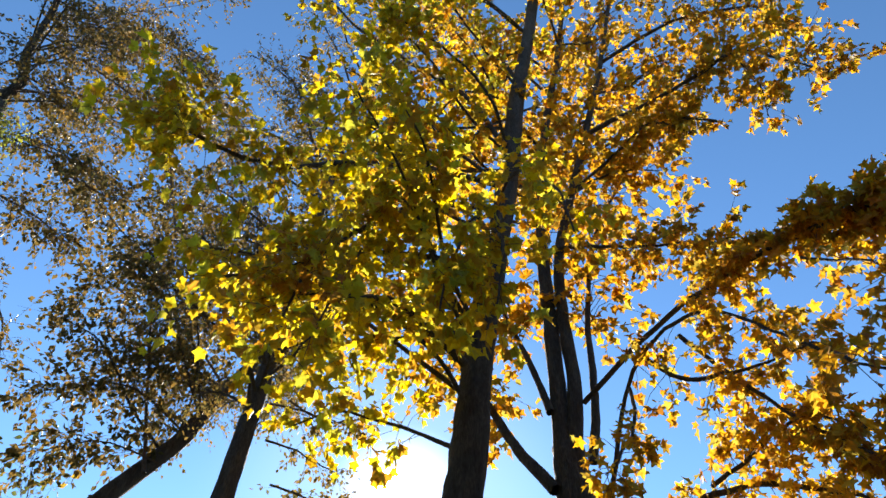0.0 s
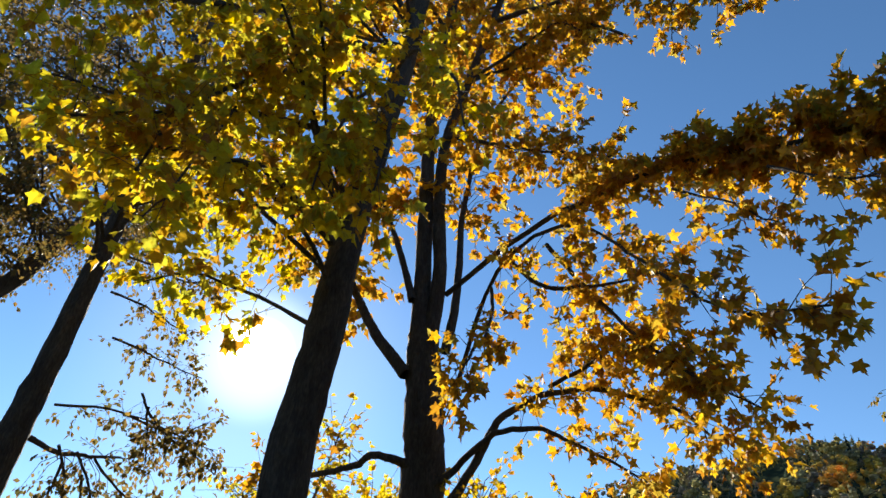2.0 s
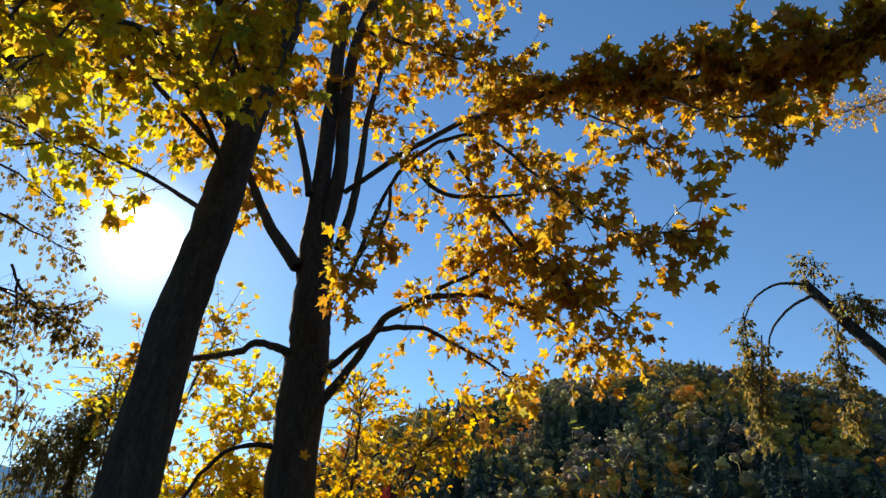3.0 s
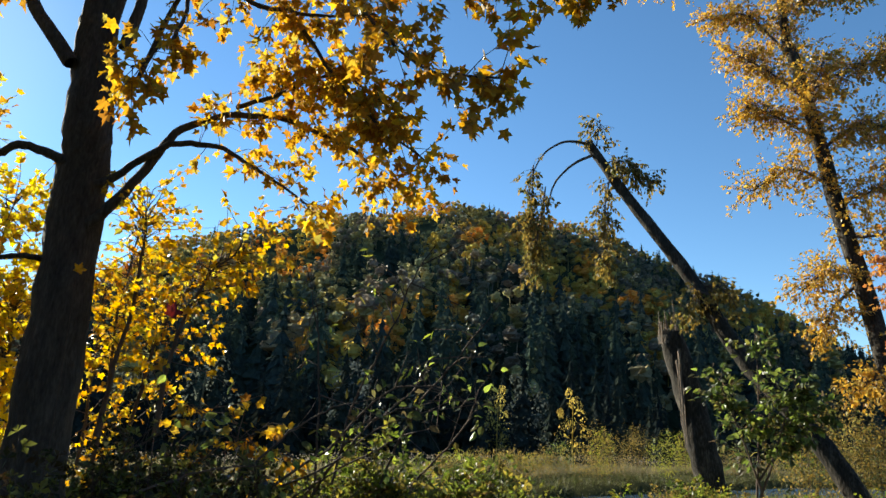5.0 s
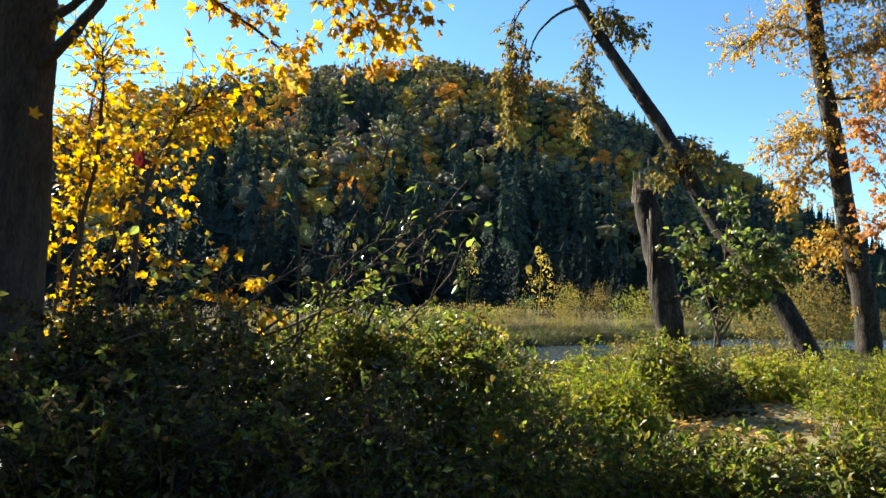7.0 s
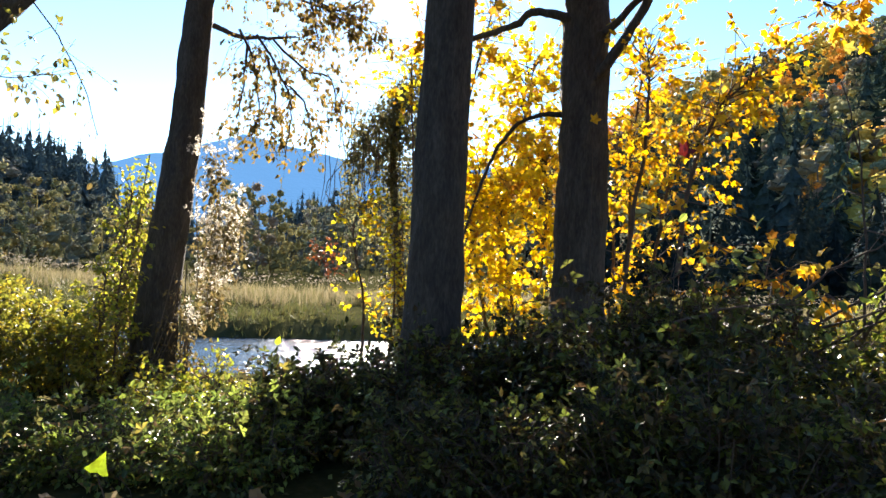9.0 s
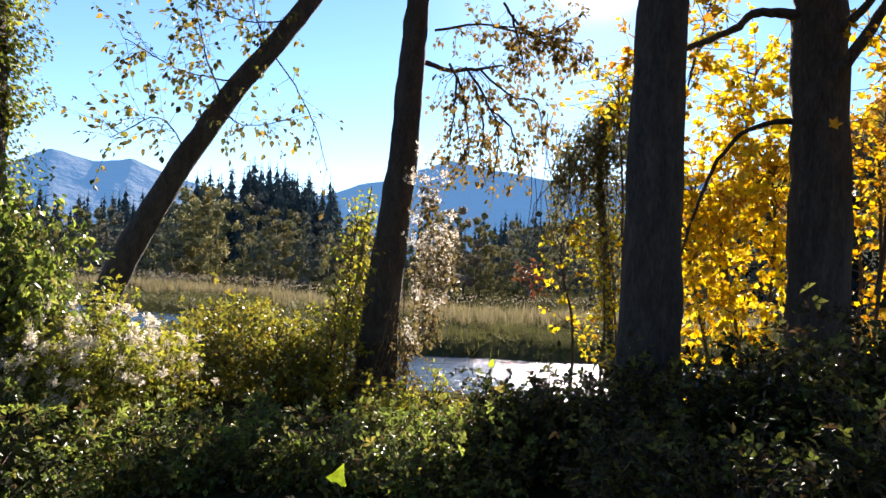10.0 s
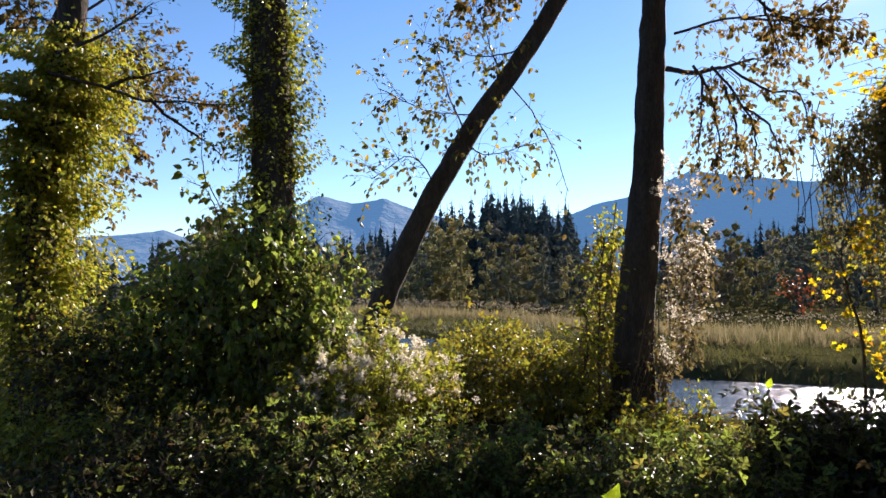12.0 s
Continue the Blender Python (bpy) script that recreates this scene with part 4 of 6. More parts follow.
forked_maple_bough([(2.1, 5.7, 2.75), (1.94, 5.72, 2.79), (1.72, 5.77, 2.76), (1.46, 5.84, 2.55), (1.3, 5.88, 2.19), (1.14, 5.92, 1.55)], 0.03, 0.008, 4, 0.5, 6, 0.4)
forked_maple_bough([(2.3, 5.41, 4.31), (2.37, 4.83, 5.18), (2.5, 4.31, 5.36), (2.63, 3.76, 5.18), (2.7, 3.2, 4.6), (2.7, 2.67, 3.92), (2.66, 2.27, 3.55), (2.7, 1.82, 3.41)], 0.024, 0.006, 30, 0.36, 9, 0.16)
forked_maple_bough([(2.58, 4.15, 5.24), (2.87, 3.96, 4.69), (3.08, 3.67, 4.12), (3.25, 3.38, 3.78), (3.46, 3.03, 3.49)], 0.022, 0.006, 24, 0.42, 9, 0.2)
forked_maple_bough([(2.16, 5.46, 5.32), (2.55, 4.51, 5.59), (2.92, 3.41, 5.51), (3.2, 2.72, 5.31), (3.41, 2.1, 5.04), (3.5, 1.63, 4.86), (3.54, 1.13, 4.71)], 0.032, 0.009, 128, 0.36, 13, 0.2)
forked_maple_bough([(2.98, 2.95, 5.11), (3.09, 2.54, 4.68), (3.15, 2.3, 4.4)], 0.012, 0.005, 8, 0.3, 8, 0.3)
forked_maple_bough([(3.09, 2.21, 4.77), (3.11, 1.82, 4.37), (3.08, 1.46, 4)], 0.012, 0.005, 14, 0.35, 9, 0.2)
forked_maple_bough([(2.37, 4.83, 5.11), (2.21, 4.46, 4.57), (1.93, 4.15, 4.07), (1.71, 4.03, 3.77)], 0.02, 0.006, 12, 0.4, 9, 0.3)
forked_maple_bough([(2.46, 4.56, 5.25), (2.59, 4.25, 4.88), (2.93, 3.79, 4.74), (3.22, 3.42, 4.74)], 0.025, 0.007, 20, 0.5, 10, 0.15)
forked_maple_bough([(2.61, 5.43, 10.06), (3.14, 4.68, 9.85), (3.47, 3.93, 9.43), (3.7, 3.3, 9.1), (3.72, 2.8, 8.04), (3.72, 2.48, 7.21)], 0.04, 0.009, 44, 0.55, 11, 0.25)
forked_maple_bough([(3.08, 5.3, 12.22), (3.65, 4.56, 12.13), (4.1, 3.88, 11.61), (4.38, 3.25, 10.56), (4.41, 3.05, 9.5)], 0.035, 0.009, 46, 0.6, 11, 0.2)
forked_maple_bough([(2.21, 5.49, 8.57), (2.73, 5.03, 8.94), (3.14, 4.55, 9.17), (3.46, 4.2, 8.63)], 0.03, 0.008, 34, 0.5, 11, 0.25)
forked_maple_bough([(3.69, 3.3, 9.07), (3.62, 3.23, 8.21), (3.55, 3.16, 7.47)], 0.012, 0.005, 12, 0.35, 10, 0.2)
forked_maple_bough([(2.05, 5.55, 7.61), (2.4, 5.08, 7.27), (2.8, 4.53, 6.84), (3.17, 3.79, 6.24)], 0.03, 0.008, 38, 0.5, 11, 0.25)
forked_maple_bough([(2.84, 4.63, 4.13), (3.03, 4.15, 4.2), (3.24, 3.74, 4.28), (3.33, 3.39, 4)], 0.02, 0.007, 26, 0.5, 10, 0.1)
forked_maple_bough([(2.16, 5.83, 11.86), (1.38, 5.95, 13.22), (0.48, 5.99, 14.1), (-0.64, 5.87, 13.89)], 0.03, 0.01, 34, 0.7, 11, 0.15)
crown_limbs(maple, g, stems[0], 14, (0.5, 0.98), 2.2, 0.10, (60, 230), 45)
crown_limbs(maple, g, stems[1], 9, (0.55, 0.98), 1.6, 0.10, (-40, 150), 46)
limb(maple, [(3.31, 4.44, 9.46), (3.46, 4.2, 8.98), (3.63, 3.93, 8.54)], 0.022, 0.018, sides=6, name="dead_stub")
single_leaves(maple, g, ((1.6, 0.5, 2.0), (5.0, 3.2, 5.5)), 240, MAPLE, LEAF_MAPLE_OWN)
low = Growth(104)
at, ax, up, size = g.all()
near = np.linalg.norm(at - [0, 0, 1.6], axis=1) < 6.3
low.put(at[near], ax[near], up[near], size[near])
g.at, g.axis, g.up, g.size = [at[~near]], [ax[~near]], [up[~near]], [size[~near]]
g.finish(maple, MAPLE_FAR, LEAF_MAPLE, "orange and golden lobed leaves", name="crown")
low.finish(maple, MAPLE, LEAF_MAPLE, "golden lobed leaves on the low boughs", name="bough_leaves")

# yellow saplings between and beside the trunks
def sapling(stems, n_shoots, length, per, size, mat, label, seed, name="maple_sapling", shape=MAPLE_FAR, start=0.2, droop=0.45, r=0.022, cat="tree", spread=1.0):
    t = thing(name, base_of(stems[0]), label, cat)
    g = Growth(seed)
    for k, pts in enumerate(stems):
        path = limb(t, pts, r, r * 0.3, TWIG, "stem", 6, seed=seed + k)
        g.shoots(path, n_shoots, length, per, size, start=start, droop=droop, spread=spread)
    g.finish(t, shape, mat)
    return t


sapling([[(2.16, 7.42, -0.02), (2.04, 7.35, 0.96), (1.86, 7.29, 1.93), (1.97, 7.16, 2.82), (2.07, 7.03, 3.61)],
         [(2.25, 7.49, -0.03), (2.23, 7.19, 1.11), (2.24, 6.98, 2.05), (2.1, 6.81, 2.71)],
         [(2.05, 7.45, -0.03), (1.67, 7.34, 0.95), (1.5, 7.27, 1.79), (1.56, 7.15, 2.5)]], 150, 0.7, 12, 0.062, LEAF_YELLOW,
        "bright yellow maple sapling standing between two trunks", 201)
sapling([[(2.87, 6.41, 0.41), (2.89, 6.4, 1.52), (2.9, 6.4, 2.47), (2.98, 6.36, 3.47)],
         [(2.99, 6.02, 0.49), (3.01, 6.01, 1.68), (3.08, 5.87, 2.27), (3.23, 5.67, 2.82)],
         [(2.82, 6.54, 0.38), (2.86, 6.63, 1.51), (2.9, 6.73, 2.84)]], 54, 0.6, 9, 0.054, LEAF_AMBER,
        "slender amber maple sapling with several thin stems", 202)
sapling([[(2.57, 5.64, 1.43), (2.63, 5.62, 2.25), (2.64, 5.5, 2.93), (2.58, 5.42, 3.31)],
         [(2.78, 5.1, 1.46), (2.76, 5, 2.14), (2.88, 4.82, 2.69), (3.07, 4.59, 2.98)]], 50, 0.5, 8, 0.056, LEAF_AMBER,
        "thin amber sapling leaning over the brambles", 203)
sapling([[(0.9, 8.0, -0.1), (0.95, 7.95, 1.3), (0.9, 7.9, 2.7), (0.82, 7.85, 3.8)], [(1.0, 8.0, -0.1), (1.2, 7.6, 1.6), (1.4, 7.2, 3.1), (1.6, 6.95, 4.2)]], 40, 0.55, 8, 0.060, LEAF_OLIVE,
        "tall thin yellow maple sapling behind a trunk", 209, start=0.72)
sapling([[(2.42, 4.78, 0.87), (2.57, 4.63, 1.25), (2.66, 4.37, 1.55), (2.80, 4.28, 1.71)], [(2.48, 4.75, 0.91), (2.64, 4.48, 1.25), (2.84, 4.26, 1.45), (3.10, 4.09, 1.60)], [(2.49, 4.64, 0.92), (2.84, 4.35, 1.10), (2.94, 4.07, 1.27), (3.15, 3.92, 1.42)]], 13, 0.3, 5, 0.062, LEAF_MAPLE,
        "thin maple shoots with orange leaves over brambles", 211, start=0.3, r=0.010)
# twigs with late green leaves
sapling([[(3.13, 3.56, 1.15), (3.04, 3.5, 1.73), (2.94, 3.45, 2.25), (2.8, 3.44, 2.6)],
         [(3.21, 3.49, 1.22), (3.18, 3.25, 1.77), (3.14, 2.86, 2.35), (3.12, 2.59, 2.7)],
         [(3.44, 3.27, 1.23), (3.31, 2.97, 1.6), (3.26, 2.58, 2.01), (3.29, 2.21, 2.33)],
         [(2.86, 3.76, 1.15), (3.04, 3.37, 1.45), (3.23, 2.91, 1.81), (3.39, 2.42, 1.75)]], 6, 0.4, 4, 0.066, LEAF_SUN_TINTED,
        "nearly bare sapling with a few narrow green leaves", 204, "bare_sapling", LONG, 0.3, 0.5, 0.010)

# ---- trees by the water ----
C_TRUNK = [(-1.82, 7.49, -0.31), (-1.79, 7.49, 0.28), (-1.71, 7.51, 1.28), (-1.61, 7.54, 2.4), (-1.54, 7.6, 3.55), (-1.51, 7.66, 4.33), (-1.46, 7.72, 5.9), (-1.44, 7.8, 7.0), (-1.38, 8.0, 9.5), (-1.3, 8.2, 13.0), (-1.2, 8.4, 16.5)]
tree = thing("vine_hung_tree", base_of(C_TRUNK), "dark tree hung with withered vines and seed fluff", "tree")
trunk_c = limb(tree, grounded(C_TRUNK), 0.225, 0.05, name="trunk", sides=12, wiggle=0.01, flare=0.4, seed=12)
g = Growth(301)
path = limb(tree, [(-1.35, 7.64, 3.84), (-1.11, 7.63, 3.76), (-0.78, 7.57, 3.72), (-0.46, 7.4, 3.73)], 0.032, 0.012, TWIG, seed=3)
g.shoots(path, 18, 0.5, 9, 0.058, start=0.3, droop=0.9, lift=-0.3)

def vine_tree_branch(pts, cnt):
    path = limb(tree, pts, 0.016, 0.005, TWIG, sides=5, seed=cnt)
    g.shoots(path, int(cnt * 1.5), 0.34, 8, 0.068, start=0.05, droop=0.6, lift=-0.05, thick=0.003)


vine_tree_branch([(-1.03, 7.31, 3.73), (-0.87, 7.42, 3.41), (-0.83, 7.51, 3.00), (-0.88, 7.46, 2.66)], 16)
vine_tree_branch([(-0.86, 7.34, 3.70), (-0.59, 7.46, 3.33), (-0.46, 7.56, 2.92), (-0.52, 7.52, 2.47)], 20)
vine_tree_branch([(-0.69, 7.36, 3.67), (-0.37, 7.47, 3.37), (-0.10, 7.49, 3.29), (-0.00, 7.45, 2.98)], 18)
vine_tree_branch([(-0.75, 7.40, 3.51), (-0.66, 7.62, 3.07), (-0.70, 7.67, 2.71)], 16)
vine_tree_branch([(-0.57, 7.48, 3.27), (-0.33, 7.63, 3.07), (-0.25, 7.70, 2.69)], 16)
vine_tree_branch([(-0.95, 7.36, 3.58), (-0.99, 7.45, 3.19), (-1.04, 7.52, 2.83)], 12)
vine_tree_branch([(-0.45, 7.16, 4.33), (-0.25, 7.27, 4.05), (0.11, 7.33, 3.88), (0.46, 7.37, 3.70)], 30)
vine_tree_branch([(-0.35, 7.21, 4.22), (-0.30, 7.32, 3.90), (-0.23, 7.39, 3.68)], 18)
vine_tree_branch([(-1.22, 7.71, 6.16), (-0.61, 7.48, 6), (-0.01, 7.3, 5.75)], 16)
vine_tree_branch([(-1.25, 7.61, 4.2), (-0.48, 7.4, 4.16), (0.38, 7.11, 3.86)], 26)
vine_tree_branch([(-1.15, 7.62, 5.6), (-0.64, 7.48, 5.45), (-0.19, 7.4, 5.18)], 16)
vine_tree_branch([(-1.59, 7.95, 8.44), (-2.44, 7.94, 9), (-3.31, 7.83, 9.23)], 26)
vine_tree_branch([(-1.6, 8.15, 10.26), (-1.28, 8.41, 11.98), (-1.15, 8.63, 14.38)], 30)
vine_tree_branch([(-1.82, 8.31, 12.45), (-2.76, 8.15, 13.59), (-3.63, 8.13, 14.68)], 30)
vine_tree_branch([(-0.98, 7.7, 6.23), (-0.42, 7.55, 5.95), (0.18, 7.36, 5.98)], 22)
vine_tree_branch([(-0.97, 7.7, 5.09), (-0.42, 7.55, 4.91), (0.08, 7.36, 4.69)], 20)
vine_tree_branch([(-0.59, 7.64, 4.24), (-0.08, 7.46, 4.11), (0.27, 7.36, 4.22)], 16)
crown_limbs(tree, g, trunk_c, 36, (0.6, 0.99), 2.1, 0.062, (60, 330), 47, 44)
g.finish(tree, KITE, LEAF_VINETREE, "small dull green and tan leaves", name="crown")
lime = Growth(306)
for c, rad, cnt in (((-2.02, 7.79, 2.09), (0.14, 0.14, 0.3), 150), ((-2.09, 7.78, 1.57), (0.2, 0.2, 0.35), 300), ((-2.17, 7.81, 0.99), (0.25, 0.2, 0.4), 380), ((-2.29, 7.66, 0.36), (0.32, 0.3, 0.4), 420)):
    lime.cloud(c, rad, cnt, 0.06, 0.2, 0.7)
lime.finish(tree, OVATE, LEAF_LIME, "yellow-green vine leaves climbing the trunk", name="green_vine")
rng = np.random.default_rng(302)
vine = Growth(303)
trunk_path = smooth_path(C_TRUNK[:6], 6)
for k in range(22):
    i0 = rng.integers(8, 19)
    ang = rng.uniform(0, 6.28)
    pts = []
    for i in range(i0, -1, -4):
        ang += rng.normal(0, 0.35)
        out = 0.24 + 0.012 * (i0 - i) + 0.10 * rng.random()
        pts.append(trunk_path[i] + [out * math.cos(ang), out * math.sin(ang), 0])
    p = smooth_path(pts, 4)
    vine.twigs.append(tube(p, 0.006, 0.004, 4))
    vine.shoots(p, 16, 0.26, 8, 0.05, start=0.0, droop=0.6, lift=0.0, thick=0.003)
for c, rad, cnt in (((-1.22, 7.41, 2.16), (0.18, 0.18, 0.4), 360), ((-1.1, 7.43, 1.55), (0.26, 0.22, 0.45), 640), ((-1.19, 7.41, 0.93), (0.2, 0.2, 0.4), 380),
                    ((-2.14, 7.71, 1.57), (0.2, 0.2, 0.4), 220), ((-2.24, 7.73, 0.86), (0.28, 0.25, 0.45), 320), ((-2.34, 7.54, 0.25), (0.34, 0.3, 0.45), 360)):
    vine.cloud(c, rad, cnt, 0.055, 0.15, 0.8)
vine.finish(tree, OVAL, LEAF_BROWN, "withered brown vine leaves", DEAD, "vine_leaves")
fl = Growth(304)
for cx, cy, rr, cnt in (((-1.27, 7.4, 2.46), 0, 0.22, 150), ((-1.17, 7.42, 1.86), 0, 0.26, 240), ((-1.18, 7.42, 1.36), 0, 0.24, 200), ((-1.31, 7.39, 0.81), 0, 0.17, 110), ((-1.09, 7.33, 1.61), 0, 0.24, 160)):
    fl.cloud(cx, (rr, rr, rr * 1.4), int(cnt * 0.12), 0.045, 0.6)
at, ax, up, size = [np.repeat(v, 9, axis=0) for v in fl.all()]
fl.at, fl.axis, fl.up, fl.size = [at + fl.rng.normal(0, 0.035, at.shape)], [fl.rng.normal(0, 1, at.shape)], [fl.rng.normal(0, 1, at.shape)], [size]
fl.finish(tree, TUFT, FLUFF, "pale fluffy vine seed heads", name="seed_fluff")

D_TRUNK = [(-5.88, 8.3, 0.46), (-5.71, 8.41, 1.01), (-5.15, 8.71, 2.39), (-4.55, 9.04, 3.59), (-3.93, 9.38, 4.58), (-3.35, 9.71, 5.61), (-2.71, 9.94, 6.73), (-2.39, 10.12, 7.74), (-2.11, 10.29, 8.46), (-1.76, 10.56, 10.16), (-1.3, 10.9, 13.0), (-0.9, 11.2, 16.5)]
tree = thing("leaning_tree", base_of(D_TRUNK), "leaning dark tree with sparse yellow and green leaves", "tree")
trunk_d = limb(tree, grounded(D_TRUNK), 0.178, 0.085, name="trunk", sides=10, wiggle=0.012, seed=14, flare=0.2)
g, sparse = Growth(311), Growth(312)

def leaning_tree_branch(pts, r0, cnt, per):
    path = limb(tree, pts, r0, 0.005, TWIG, sides=5, seed=cnt + per)
    (g if cnt > 20 else sparse).shoots(path, int(cnt * (1.9 if cnt > 20 else 2.2)), 0.65, per, 0.11 if cnt > 20 else 0.09, start=0.08, droop=0.5, thick=0.004)


leaning_tree_branch([(-4.46, 9.03, 3.63), (-4.6, 8.73, 4.25), (-4.66, 8.47, 4.89)], 0.016, 14, 6)
leaning_tree_branch([(-4.86, 8.82, 2.89), (-5.11, 8.44, 3.39), (-5.48, 7.96, 3)], 0.012, 14, 6)
leaning_tree_branch([(-4.25, 9.13, 4.02), (-4.81, 8.5, 4.03), (-5.34, 7.93, 4.28)], 0.012, 16, 6)
leaning_tree_branch([(-4, 9.35, 4.49), (-4.13, 9.19, 5.04), (-4.3, 9.11, 5.69)], 0.014, 14, 6)
leaning_tree_branch([(-3.91, 9.39, 4.46), (-3.49, 9.34, 3.96), (-3.17, 9.35, 3.46), (-3.02, 9.3, 2.79)], 0.012, 4, 3)
leaning_tree_branch([(-4.53, 9, 3.62), (-4.15, 8.96, 3.4), (-3.52, 9.12, 3.5)], 0.012, 14, 6)
leaning_tree_branch([(-3.71, 9.47, 5.03), (-4.23, 9.03, 4.9), (-4.93, 8.32, 5.01)], 0.014, 16, 6)
leaning_tree_branch([(-3.02, 9.64, 5.92), (-3.44, 9.71, 7.21), (-4.31, 9.8, 9.85), (-4.52, 10.14, 11.6)], 0.035, 60, 10)
leaning_tree_branch([(-2.72, 9.94, 6.75), (-3.57, 9.45, 7.13), (-4.27, 8.93, 6.68), (-4.61, 8.54, 6.27)], 0.02, 40, 9)
leaning_tree_branch([(-2.4, 10.12, 7.76), (-3.04, 9.95, 8.35), (-3.32, 9.65, 7.85), (-4.15, 9.21, 7.83)], 0.025, 34, 9)
leaning_tree_branch([(-2.92, 9.78, 6.16), (-3.62, 9.22, 6.12), (-4.19, 8.75, 5.61)], 0.018, 36, 9)
leaning_tree_branch([(-3.95, 9.73, 8.76), (-4.83, 9.33, 9.02), (-4.91, 9.06, 8.03)], 0.018, 34, 10)
leaning_tree_branch([(-4.29, 9.81, 9.86), (-5.3, 9.53, 10.58), (-6.36, 9.11, 11.52)], 0.02, 44, 11)
leaning_tree_branch([(-4.49, 10.15, 11.44), (-5.51, 10.1, 14.09), (-6.06, 10.25, 16.95)], 0.022, 50, 11)
leaning_tree_branch([(-4.45, 10.06, 11.01), (-4.19, 10.39, 13.1), (-4.67, 10.51, 16.7)], 0.02, 44, 11)
crown_limbs(tree, g, trunk_d, 38, (0.52, 0.99), 2.5, 0.085, (60, 320), 48, 46)
g.finish(tree, KITE, LEAF_COTTON, "small browning leaves", name="crown")
sparse.finish(tree, OVATE, LEAF_TURNING, "sparse leaves turning yellow", name="leaves")

# tall cottonwood over the far left of the bank
G_TRUNK = [(-11.04, 7.02, -0.3), (-11.06, 6.98, 2.55), (-11.1, 6.93, 5.15), (-11.05, 7.01, 6.45), (-9.12, 9.42, 13.58), (-9.4, 9.43, 15.75), (-9.78, 9.34, 18.21), (-10.58, 9.05, 21.94)]
tree = thing("cottonwood_tree", base_of(G_TRUNK), "slender cottonwood with sparse small browning leaves", "tree")
trunk_g = limb(tree, grounded(G_TRUNK), 0.20, 0.06, BARK_GREY, "trunk", 10, wiggle=0.01, seed=15)
g = Growth(321)

def cottonwood_branch(pts, cnt):
    path = limb(tree, pts, 0.03, 0.006, TWIG, sides=5, seed=cnt + 3)
    g.shoots(path, int(cnt * 2.4), 0.9, 14, 0.105, start=0.05, droop=0.5, thick=0.004)


cottonwood_branch([(-9.3, 9.39, 15.17), (-8.35, 9.85, 16.33), (-7.26, 10.43, 19.07)], 50)
cottonwood_branch([(-9.63, 9.34, 17.28), (-8.64, 9.87, 18.78), (-6.64, 11.07, 23.81)], 50)
cottonwood_branch([(-9.12, 9.42, 14.04), (-8.4, 9.68, 14.45), (-6.72, 10.55, 14.36)], 56)
cottonwood_branch([(-8.67, 9.57, 12.85), (-7.78, 9.93, 12.98), (-6.74, 10.42, 12.88)], 50)
cottonwood_branch([(-8.15, 9.76, 11.32), (-7.41, 10.08, 11.18), (-6.46, 10.48, 10.82)], 46)
cottonwood_branch([(-11.08, 6.96, 5.26), (-10.35, 7.33, 5.43), (-9.69, 7.71, 5.63)], 26)
cottonwood_branch([(-11.09, 6.95, 4.96), (-10.45, 7.19, 4.97), (-9.8, 7.58, 4.78), (-8.75, 8.34, 4.61)], 34)
cottonwood_branch([(-11.07, 6.97, 5.85), (-10.98, 6.35, 6), (-10.95, 5.99, 6.05)], 20)
cottonwood_branch([(-10.45, 7.19, 4.83), (-10.13, 7.29, 4.14), (-10.19, 7.04, 3.16)], 26)
cottonwood_branch([(-7.38, 10.1, 9.48), (-6.62, 10.26, 8.68), (-6.24, 10.38, 7.86)], 16)
cottonwood_branch([(-8.35, 9.85, 16.33), (-6.88, 10.45, 15.9), (-5.45, 10.92, 15.74)], 56)
cottonwood_branch([(-8.64, 9.87, 18.78), (-6.74, 10.77, 18.88), (-5.22, 11.25, 17.41)], 56)
cottonwood_branch([(-7.31, 10.03, 12.43), (-5.97, 10.65, 12.37), (-4.97, 10.82, 13.42)], 50)
crown_limbs(tree, g, trunk_g, 34, (0.42, 0.99), 3.4, 0.085, (-110, 120), 49, 50)
g.finish(tree, KITE, LEAF_COTTON, "small browning leaves", name="crown")


